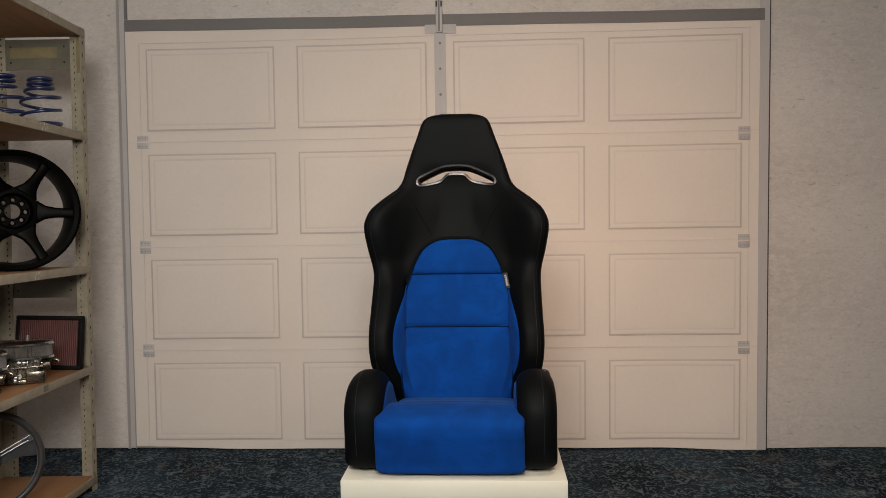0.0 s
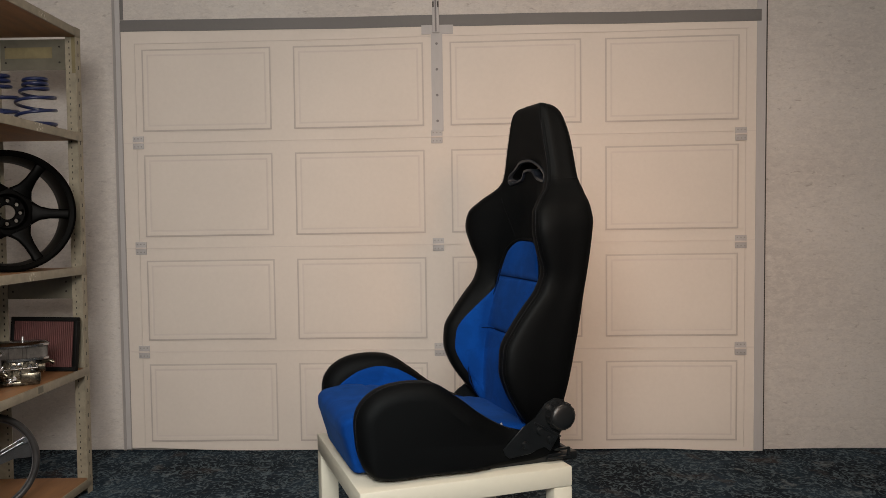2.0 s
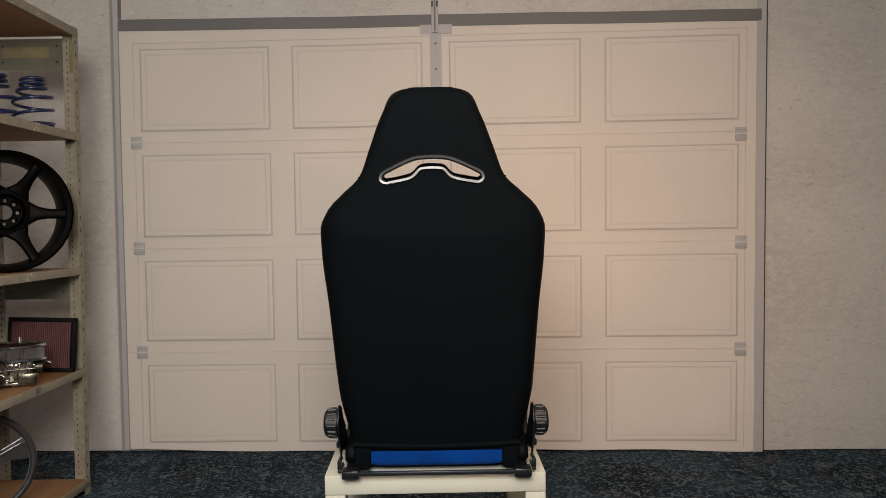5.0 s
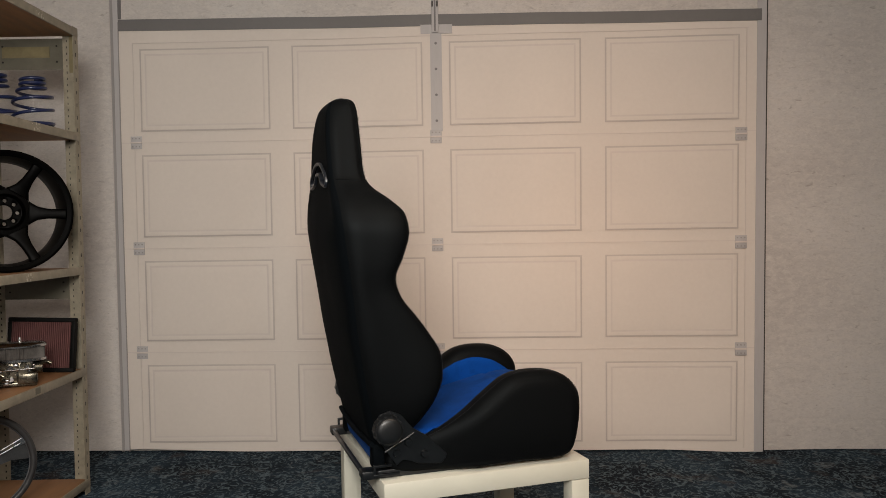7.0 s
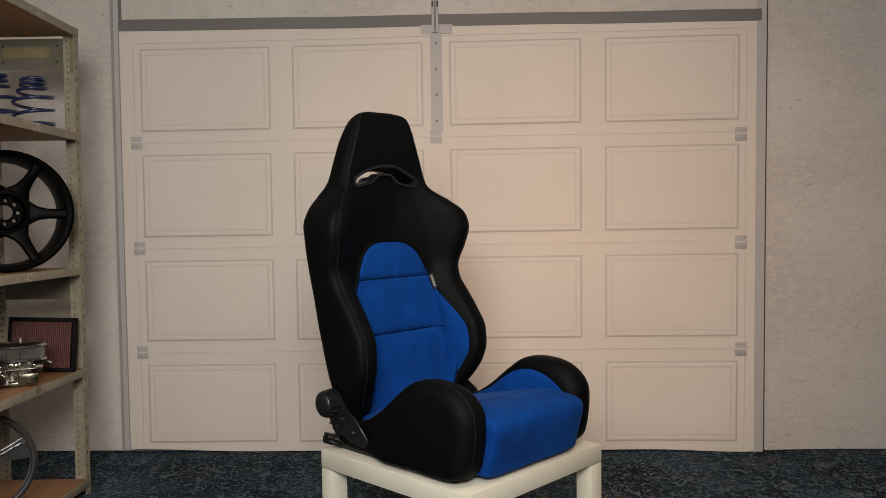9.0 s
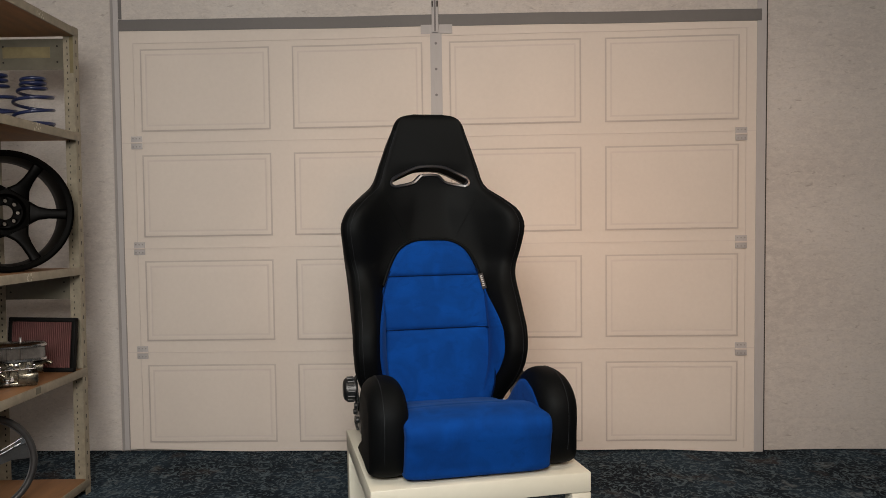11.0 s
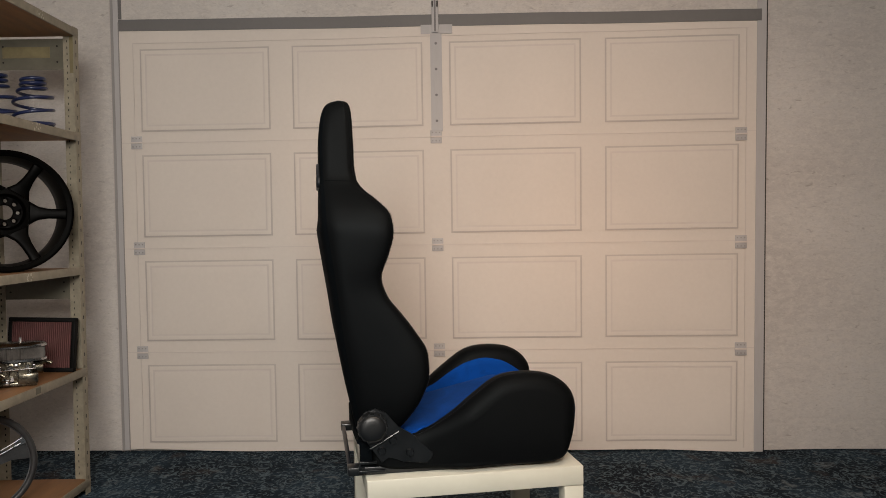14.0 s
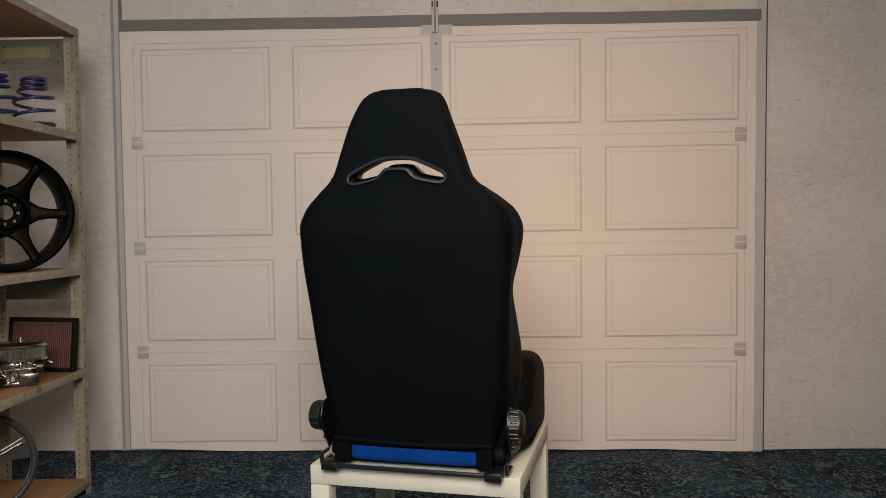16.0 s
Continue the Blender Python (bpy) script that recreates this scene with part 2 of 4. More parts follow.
def lerp(x, table):
    """Smooth reading of a table of pairs."""
    xs, ys = [a for a, _ in table], [b for _, b in table]
    if x <= xs[0]:
        return ys[0]
    if x >= xs[-1]:
        return ys[-1]
    i = max(k for k in range(len(xs) - 1) if xs[k] <= x)
    h = xs[i + 1] - xs[i]
    t = (x - xs[i]) / h

    def slope(k):
        if k in (0, len(xs) - 1):
            return 0 if k else (ys[1] - ys[0]) / (xs[1] - xs[0])
        a, b = (ys[k] - ys[k - 1]) / (xs[k] - xs[k - 1]), (ys[k + 1] - ys[k]) / (xs[k + 1] - xs[k])
        return 0 if a * b <= 0 else 2 * a * b / (a + b)
    m0, m1 = slope(i), slope(i + 1)
    return ((2 * t**3 - 3 * t * t + 1) * ys[i] + (t**3 - 2 * t * t + t) * h * m0
            + (-2 * t**3 + 3 * t * t) * ys[i + 1] + (t**3 - t * t) * h * m1)


def catmull(pts, per, closed=False):
    out, n = [], len(pts)
    pts = [Vector(p) for p in pts]
    for i in range(n if closed else n - 1):
        if closed:
            a, b, c, d = (pts[(i + k) % n] for k in (-1, 0, 1, 2))
        else:
            a, b, c, d = pts[max(i - 1, 0)], pts[i], pts[i + 1], pts[min(i + 2, n - 1)]
        t0 = 0.0
        t1 = t0 + max((b - a).length, 1e-6) ** 0.5
        t2 = t1 + max((c - b).length, 1e-6) ** 0.5
        t3 = t2 + max((d - c).length, 1e-6) ** 0.5
        for k in range(per):
            t = t1 + (t2 - t1) * k / per
            a1 = a * ((t1 - t) / (t1 - t0)) + b * ((t - t0) / (t1 - t0))
            a2 = b * ((t2 - t) / (t2 - t1)) + c * ((t - t1) / (t2 - t1))
            a3 = c * ((t3 - t) / (t3 - t2)) + d * ((t - t2) / (t3 - t2))
            b1 = a1 * ((t2 - t) / (t2 - t0)) + a2 * ((t - t0) / (t2 - t0))
            b2 = a2 * ((t3 - t) / (t3 - t1)) + a3 * ((t - t1) / (t3 - t1))
            out.append(b1 * ((t2 - t) / (t2 - t1)) + b2 * ((t - t1) / (t2 - t1)))
    if not closed:
        out.append(pts[-1])
    return out


def stitches(path, parent, gap=0.0062, size=0.0038, r=0.00055, lift=None, name="stitching"):
    """A row of short thread stitches along a path of points."""
    bm = bmesh.new()
    run, mark = 0.0, 0.0
    for a, b in zip(path, path[1:]):
        d = (b - a).length
        while mark <= run + d and d > 0:
            t = (mark - run) / d
            p = a.lerp(b, t)
            w = (b - a).normalized()
            tube([p, p + w * size], r, 4, bm=bm)
            mark += gap
        run += d
    return part(name, bm, THREAD, parent, "fine grey thread stitching", smooth=False)


# ---- room ----
floor = part("floor", box(-2.6, 3.4, -4.6, 2.2, -0.1, 0.0), CARPET, label="")
tagged(floor, "mottled dark blue and grey carpet floor", "floor", kind="structure")
ceiling = part("ceiling", box(-2.6, 3.4, -4.6, 2.2, 2.7, 2.8), CEIL)
tagged(ceiling, "plain pale painted ceiling", "ceiling", kind="structure")
for nm, b in (("wall_left", (-2.7, -2.6, -4.6, 2.2)), ("wall_right", (3.4, 3.5, -4.6, 2.2)), ("wall_rear", (-2.7, 3.5, -4.7, -4.6))):
    tagged(part(nm, box(*b, -0.1, 2.8), PAINT), "plain grey painted room wall", "wall", kind="structure")
# fixtures invented for the added ceiling lamps, out of view
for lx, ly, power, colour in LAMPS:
    th = tagged(holder("ceiling_light", pose(lx, ly, 2.66)), "added unseen long ceiling light with white diffuser", "ceiling light", "ceiling lights")
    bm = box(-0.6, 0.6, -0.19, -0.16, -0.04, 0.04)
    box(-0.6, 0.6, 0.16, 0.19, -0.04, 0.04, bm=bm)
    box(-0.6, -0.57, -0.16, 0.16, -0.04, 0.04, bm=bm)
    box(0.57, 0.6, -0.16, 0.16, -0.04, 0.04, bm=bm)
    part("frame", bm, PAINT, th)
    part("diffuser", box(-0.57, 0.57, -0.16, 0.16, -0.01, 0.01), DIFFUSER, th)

# panels and stands made up for the two unseen lamps
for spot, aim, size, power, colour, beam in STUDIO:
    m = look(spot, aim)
    th = tagged(holder("studio_light", pose(spot[0], spot[1] - 0.02, 0)), "unseen soft light panel on a black stand, added behind the camera", "studio light", "studio lights")
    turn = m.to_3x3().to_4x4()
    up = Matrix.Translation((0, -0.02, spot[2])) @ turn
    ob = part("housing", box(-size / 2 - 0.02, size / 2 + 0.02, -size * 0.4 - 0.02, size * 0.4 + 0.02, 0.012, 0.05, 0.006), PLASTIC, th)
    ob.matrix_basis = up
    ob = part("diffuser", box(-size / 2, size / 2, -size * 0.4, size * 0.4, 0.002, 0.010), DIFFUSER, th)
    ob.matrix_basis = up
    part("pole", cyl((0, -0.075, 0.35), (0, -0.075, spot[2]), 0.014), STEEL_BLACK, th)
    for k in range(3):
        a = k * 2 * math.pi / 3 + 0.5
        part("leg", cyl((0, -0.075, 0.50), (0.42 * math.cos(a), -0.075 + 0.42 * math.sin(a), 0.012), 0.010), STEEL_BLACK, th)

# ---- back wall with the printed garage door ----
WALL = Matrix.Translation((0, 1.55, 0)) @ pose(0, 0, 0, 0, 0, math.degrees(math.atan(-0.05)))


def sag(s, z):
    """How far the hung sheet stands off the wall."""
    return (0.005 + 0.004 * math.sin(4.1 * s + 0.7) + 0.003 * math.sin(9.7 * s + 1.3 + 0.8 * z)
            + 0.003 * math.sin(2.3 * z + s) * (1 - z / 2.4))


def sheet(s0, s1, z0, z1, off, step=0.06, bm=None, hem=0.0, depth=0.003, wave=sag):
    """A hung sheet, with edges of its own thickness, standing off the wall by off and the sag."""
    bm = bm or bmesh.new()
    ns, nz = max(1, math.ceil((s1 - s0) / step)), max(1, math.ceil((z1 - z0) / step))
    g = []
    for j in range(nz + 1):
        row = []
        for i in range(ns + 1):
            s, z = s0 + (s1 - s0) * i / ns, z0 + (z1 - z0) * j / nz
            zz = z + (hem * (math.sin(3.3 * s + 0.4) + 0.6 * math.sin(7.9 * s)) if j == 0 else 0)
            row.append((bm.verts.new((s, -off - wave(s, z), zz)), bm.verts.new((s, -off - wave(s, z) + depth, zz))))
        g.append(row)
    for j in range(nz):
        for i in range(ns):
            bm.faces.new([g[j][i][0], g[j][i + 1][0], g[j + 1][i + 1][0], g[j + 1][i][0]])
    rim = [g[0][i] for i in range(ns + 1)] + [g[j][ns] for j in range(1, nz + 1)]
    rim += [g[nz][i] for i in range(ns - 1, -1, -1)] + [g[j][0] for j in range(nz - 1, 0, -1)]
    for a, b in zip(rim, rim[1:] + rim[:1]):
        bm.faces.new([a[0], a[1], b[1], b[0]])
    return bm


back = part("wall_back", box(-2.7, 3.5, 0.02, 0.14, -0.1, 2.8), CONCRETE)
back.matrix_basis = WALL
tagged(back, "pale grey back wall papered in concrete print", "wall", kind="structure")
still = lambda s, z: 0.002 * math.sin(2.1 * s) + 0.0015 * math.sin(6.0 * s + z)
for s0, s1 in ((-2.65, -1.49), (1.44, 2.45), (2.452, 3.45)):
    ob = part("wall_covering", sheet(s0, s1, 0.005, 2.68, 0.0, 0.12, hem=0.002, wave=still), CONCRETE)
    ob.matrix_basis = WALL
    tagged(ob, "hanging wall covering with stained pale concrete print", "wall covering", kind="structure")

door = holder("door_1", WALL)
tagged(door, "printed backdrop sheet of a closed beige panelled garage door", "garage door", kind="structure")
OFF = 0.014
part("backing", sheet(-1.541, 1.466, 0.010, 2.0, OFF, hem=0.0055), BEIGE, door, "beige printed sheet with a wavy hem")
part("upper_sheet", sheet(-1.541, 1.493, 2.0, 2.68, OFF), CONCRETE, door, "concrete printed upper part")
part("frame", sheet(-1.541, -1.504, 0.008, 2.66, OFF + 0.004, hem=0.003), SILVER, door, "grey printed door frame")
part("frame", sheet(1.437, 1.478, 0.006, 2.66, OFF + 0.004, hem=0.003), SILVER, door, "grey printed door frame")
# dark coloured strip in place of the shadow along the sheet's right edge
part("frame_edge", sheet(1.478, 1.484, 0.008, 2.1, OFF + 0.002), GAP, door, "dark strip painted as the edge shadow beside the frame")
part("frame_edge", sheet(-1.541, -1.529, 0.008, 2.66, OFF + 0.0062), SILVER_MID, door, "shaded edge of the frame")
part("frame_edge", sheet(-1.506, -1.502, 0.008, 2.04, OFF + 0.0062), SILVER_MID, door)
part("frame_edge", sheet(-1.546, -1.541, 0.008, 2.66, OFF + 0.002), LINE, door)
for a, b, za, zb in ((-1.503, -0.02, 2.052, 2.037), (-0.02, 1.456, 2.037, 2.023)):
    bm = sheet(a, b, 0, 0.053, OFF + 0.005, wave=lambda u, v: sag(u, v + 2.0))
    for v in bm.verts:
        v.co.z += za - 0.053 + (zb - za) * (v.co.x - a) / (b - a)
    part("header_band", bm, BAND, door, "dark grey band over the door")
for s0, s1 in ((-1.503, -1.488), (1.443, 1.456)):
    part("upright_band", sheet(s0, s1, 2.055, 2.66, OFF + 0.004), BAND, door)
for z in (1.474, 0.975, 0.482):
    part("section_joint", sheet(-1.50, 1.435, z - 0.0015, z + 0.0015, OFF + 0.0033), LINE_SOFT, door)
for s in (-1.437, 1.392):
    part("edge_line", sheet(s - 0.0016, s + 0.0016, 0.02, 1.94, OFF + 0.0035), LINE_SOFT, door)
part("edge_line", sheet(-1.437, 1.40, 1.9385, 1.942, OFF + 0.0035), LINE_SOFT, door)


def panel(s0, s1, z0, z1):
    """One moulded door panel: outer groove, ridge, inner groove, field."""
    bm = bmesh.new()
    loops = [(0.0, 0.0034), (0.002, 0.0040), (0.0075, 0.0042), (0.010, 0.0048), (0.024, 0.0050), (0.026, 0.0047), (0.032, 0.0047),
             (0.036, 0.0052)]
    rings, n = [], 9
    for d, h in loops:
        a, b, c, e = s0 + d, s1 - d, z0 + d, z1 - d
        pts = [(a + (b - a) * i / n, c) for i in range(n)] + [(b, c + (e - c) * i / n) for i in range(n)]
        pts += [(b - (b - a) * i / n, e) for i in range(n)] + [(a, e - (e - c) * i / n) for i in range(n)]
        rings.append([bm.verts.new((s, -OFF - h - sag(s, z), z)) for s, z in pts])
    m = len(rings[0])
    for k, (r, q) in enumerate(zip(rings, rings[1:])):
        for i in range(m):
            j = (i + 1) % m
            f = bm.faces.new((r[i], r[j], q[j], q[i]))
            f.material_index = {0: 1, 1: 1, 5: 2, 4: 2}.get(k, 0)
    d = loops[-1][0]
    a, b, c, e = s0 + d, s1 - d, z0 + d, z1 - d
    g = [[bm.verts.new((a + (b - a) * i / n, -OFF - 0.0052 - sag(a + (b - a) * i / n, c + (e - c) * j / n), c + (e - c) * j / n))
          for i in range(n + 1)] for j in range(n + 1)]
    for j in range(n):
        for i in range(n):
            bm.faces.new((g[j][i], g[j][i + 1], g[j + 1][i + 1], g[j + 1][i]))
    bmesh.ops.remove_doubles(bm, verts=bm.verts, dist=1e-5)
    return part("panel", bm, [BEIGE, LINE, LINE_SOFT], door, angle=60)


for r, (zt, zb) in enumerate(((1.912, 1.526), (1.416, 1.029), (0.917, 0.536), (0.423, 0.051))):
    for c, (sa, sb) in enumerate(((-1.404, -0.791), (-0.685, -0.074), (0.048, 0.649), (0.757, 1.360))):
        panel(sa, sb, zb, zt)

for ob in list(door.children):
    for v in ob.data.vertices:
        v.co.x += 0.0137 * (v.co.z - 1.0) * max(0.0, (v.co.x + 0.1) / 1.55)


def hinge(s, z):
    y = -OFF - 0.0035 - sag(s, z)
    h = part("hinge", box(s - 0.026, s + 0.026, y - 0.003, y + 0.003, z - 0.030, z + 0.030, 0.001), SILVER, door, "small grey hinge plate")
    part("knuckle", box(s - 0.027, s + 0.027, y - 0.006, y - 0.0028, z - 0.004, z + 0.004, 0.001), LINE_SOFT, h)
    for i in (-1, 0, 1):
        for j in (-1, 1):
            part("screw", cyl((s + i * 0.016, y - 0.0045, z + j * 0.019), (s + i * 0.016, y - 0.002, z + j * 0.019), 0.0036, n=8), SILVER_MID, h)


for s, z in ((-1.429, 1.475), (-1.429, 0.976), (-1.428, 0.482), (1.376, 1.460), (1.371, 0.968), (1.367, 0.477), (-0.016, 1.475),
             (-0.016, 0.975), (-0.016, 0.484)):
    hinge(s, z)
strip = part("centre_strip", sheet(-0.037, 0.016, 1.500, 1.948, OFF + 0.0045), SILVER, door, "grey metal strip with bolts")
for z in (1.904, 1.786, 1.667, 1.548):
    y = -OFF - 0.004 - sag(-0.012, z)
    part("bolt", cyl((-0.011, y - 0.004, z), (-0.011, y, z), 0.006, n=10), SILVER_DARK, strip)
part("bracket_plate", sheet(-0.080, 0.066, 1.948, 1.990, OFF + 0.006), SILVER, door, "pale grey bracket plate")
y = -OFF - 0.008 - sag(-0.012, 2.0)
rod = part("pull_rod", box(-0.028, 0.003, y - 0.012, y, 1.952, 2.40, 0.002), SILVER, door, "grey metal pull rod")
part("rod_slot", box(-0.0165, -0.0085, y - 0.0135, y - 0.011, 1.956, 2.38), SILVER_DARK, rod)
for s in (-0.027, -0.005):
    part("clip", box(s, s + 0.007, y - 0.015, y - 0.011, 2.068, 2.094), GAP, rod)

# ---- turning table and car seat ----
TURN = [(0, 0), (0.5, -13.9), (1, -31.0), (1.5, -50.0), (2, -68.0), (2.5, -85.9), (3, -104.6), (3.5, -122.2), (4, -140.0), (4.2, -147.2),
        (5, -176.5), (5.7, -202), (6.3, -224.8), (6.5, -232.0), (7, -248.9), (7.5, -266.0), (8, -282.2), (8.5, -297.5), (9, -311.2), (9.2, -316.6),
        (9.6, -327.3), (10.1, -340.5), (10.4, -348.3), (10.6, -353.4), (10.67, -353.4), (10.85, -348.6), (11.0, -344.5), (11.3, -336.5), (11.5, -331.3), (12, -317.5), (12.5, -303.8), (13, -289.5),
        (13.5, -273.4), (14, -257.2), (14.5, -241.3), (15, -225.0), (15.5, -208.6), (16, -191.5)]

# the whole turning stand leans a little towards the camera
LEAN = pose(0, 0.008, 0.002, 1.0, 0, 0)

table = tagged(holder("side_table"), "white square side table with thick top under the car seat", "table")
part("tabletop", box(-0.275, 0.275, -0.275, 0.275, 0.40, 0.45, 0.0025), TABLE, table)
for sx in (-1, 1):
    for sy in (-1, 1):
        x, y = sx * 0.2495, sy * 0.2495
        part("leg", box(x - 0.025, x + 0.025, y - 0.025, y + 0.025, 0, 0.3985, 0.002), TABLE, table)

seat = tagged(holder("car_seat"), "black leatherette sports car seat with blue suede centre on white table", "car seat")

T_W = [(0.06, 0.200), (0.10, 0.214), (0.15, 0.238), (0.205, 0.253), (0.27, 0.257), (0.35, 0.254), (0.45, 0.2525), (0.53, 0.268), (0.605, 0.278), (0.65, 0.263),
       (0.69, 0.222), (0.73, 0.172), (0.79, 0.151), (0.88, 0.119), (0.922, 0.105), (0.938, 0.094), (0.947, 0.077), (0.953, 0.050)]
T_BACK = [(0.06, 0.237), (0.152, 0.257), (0.224, 0.2709), (0.286, 0.2809), (0.348, 0.291), (0.43, 0.301), (0.513, 0.312), (0.574, 0.320), (0.636, 0.3265), (0.69, 0.328), (0.734, 0.327), (0.82, 0.327), (0.9, 0.321), (0.93, 0.314), (0.945, 0.303), (0.953, 0.286)]
T_TIP = [(0.06, 0.182), (0.085, 0.1615), (0.112, 0.1372), (0.153, 0.1068), (0.195, 0.0828), (0.246, 0.068), (0.296, 0.071), (0.357, 0.1039), (0.4, 0.1354), (0.446, 0.1698), (0.492, 0.1833), (0.547, 0.1656), (0.603, 0.153), (0.643, 0.158), (0.682, 0.189), (0.712, 0.223), (0.735, 0.2362), (0.78, 0.2414), (0.9, 0.243), (0.93, 0.247), (0.945, 0.255), (0.953, 0.268)]
T_MID = [(0.06, 0.169), (0.15, 0.176), (0.3, 0.197), (0.46, 0.228), (0.56, 0.247), (0.66, 0.258), (0.72, 0.2592), (0.76, 0.254), (0.8, 0.2414), (0.9, 0.244), (0.93, 0.248), (0.945, 0.256), (0.953, 0.269)]
T_IN = [(0.06, 0.160), (0.20, 0.166), (0.30, 0.168), (0.40, 0.163), (0.46, 0.150), (0.56, 0.125), (0.66, 0.10), (0.73, 0.085), (0.95, 0.04)]
T_PAD = [(0.06, 0.003), (0.12, 0.004), (0.30, 0.007), (0.54, 0.0115), (0.598, 0.0125), (0.630, 0.006), (0.70, 0.001), (0.953, 0.002)]
T_REAR = [(0.06, 0.204), (0.10, 0.214), (0.2, 0.234), (0.4, 0.252), (0.55, 0.265), (0.61, 0.266), (0.66, 0.246), (0.70, 0.208), (0.735, 0.172), (0.80, 0.147), (0.9, 0.110),
          (0.93, 0.093), (0.942, 0.079), (0.949, 0.066), (0.953, 0.044)]
PER = 4


def half(z):
    """Half a level cut of the backrest, from the middle of the back round the wing to the middle of the front."""
    w, yb, yf, yc, xi, wb = (lerp(z, t) for t in (T_W, T_BACK, T_TIP, T_MID, T_IN, T_REAR))
    k = w / 0.26
    c = min(0.038, 0.3 * (yb - yf))
    yf = min(yf, yc)
    g = min(1.0, (yc - yf) / 0.05)
    xi = min(xi, w * 0.62)
    m = lerp(z, [(0.06, 1.0), (0.40, 1.0), (0.52, 0.0)])
    a9 = (w - 0.048 * k + (xi - w + 0.048 * k) * 0.45) * (1 - m) + (w - 0.077 * k) * m
    pd = lerp(z, T_PAD)
    pts = [(0, yb + pd), (wb * 0.66, yb + pd * 0.9 - 0.0005), (wb - c * 0.7, yb - 0.001), (wb - 0.002, yb - c * 0.7), ((wb * 0.4 + w * 0.6), yb - 0.5 * (yb - yf)),
           (w, yb - 0.78 * (yb - yf)), (w - 0.006 * k, yf + 0.012), (w - 0.024 * k, yf + 0.0015 * g), (w - (0.048 + 0.010 * m) * k, yf + 0.003 * g),
           (a9, yf + (0.38 - 0.13 * m) * (yc - yf) + 0.003 * g), (xi + (0.018 - 0.014 * m) * k, yc - (0.30 + 0.05 * m) * (yc - yf)), (xi - 0.030 * k * (1 - m) + 0.001 * m, yc - 0.001 * g - (0.05 + 0.05 * (1 - m)) * (yc - yf)),
           (xi * 0.45, yc - 0.0005 * g - 0.018 * (1 - m) * (yc - yf)), (0, yc)]
    return catmull([(x, y, z) for x, y in pts], PER)


def front_y(x, z):
    """Where the front of the backrest lies."""
    run = half(z)[PER * 9:]
    xs, ys = [p.x for p in run][::-1], [p.y for p in run][::-1]
    return float(np.interp(abs(x), xs, ys))


def both(h):
    return h + [Vector((-p.x, p.y, p.z)) for p in h[-2:0:-1]]


LEVELS = [0.06, 0.064, 0.07, 0.08] + [0.095 + 0.0145 * i for i in range(56)] + [0.912, 0.922, 0.931, 0.938, 0.944, 0.948, 0.951, 0.953]
n_half = len(half(0.3))
bm = loft([both(half(z)) for z in LEVELS])
bm.faces.ensure_lookup_table()
ring = 2 * n_half - 2
for i, f in enumerate(bm.faces):
    if i < ring * (len(LEVELS) - 1):
        k = i % ring
        f.material_index = 1 if (k < PER * 2.5 or k >= ring - PER * 2.5) else 0
for v in bm.verts:
    if v.co.z > 0.84:
        u = min(1.0, (v.co.z - 0.84) / 0.09)
        v.co.z -= (0.004 + max(0.0, v.co.y - 0.247) * 0.09) * u * u * (3 - 2 * u)
shell = part("shell", bm, [LEATHER, CLOTH])

CORNERS = [(-0.117, 0.737), (-0.112, 0.749), (-0.038, 0.783), (0.038, 0.783), (0.112, 0.749), (0.117, 0.737), (0.108, 0.731), (0.050, 0.742), (0.027, 0.765), (-0.027, 0.765),
           (-0.050, 0.742), (-0.108, 0.731)]
SLOT = [Vector((p[0], 0, p[1])).lerp(Vector((q[0], 0, q[1])), u) for p, q in zip(CORNERS, CORNERS[1:] + CORNERS[:1]) for u in (0.14, 0.86)]
loop = catmull(SLOT, 3, True)
DROP = 0.009


def slot_y(p, rear):
    z = p.z - (DROP if rear else 0)
    return (lerp(z, T_BACK) + 0.002) if rear else front_y(p.x, z)


cut = loft([[Vector((p.x, y, p.z - DROP * (y - 0.245) / 0.075)) for p in loop] for y in (0.15, 0.245, 0.32, 0.40)])
cutter = part("cutter", cut, [LEATHER, CLOTH])
mod = shell.modifiers.new("slot", "BOOLEAN")
mod.object, mod.operation, mod.solver = cutter, "DIFFERENCE", "EXACT"
bpy.context.view_layer.update()
whole = bpy.data.meshes.new_from_object(shell.evaluated_get(bpy.context.evaluated_depsgraph_get()))
bpy.data.objects.remove(shell)
bpy.data.objects.remove(cutter)
for nm, keep, mt, lab in (("backrest", 0, LEATHER, "black leatherette backrest with deep side wings"), ("back_panel", 1, CLOTH, "plain black cloth back")):
    bm = bmesh.new()
    bm.from_mesh(whole)
    bmesh.ops.delete(bm, geom=[f for f in bm.faces if f.material_index != keep], context="FACES")
    for f in bm.faces:
        f.material_index = 0
    ob = part(nm, bm, mt, seat, lab, angle=50)
    if nm == "backrest":
        backrest = ob

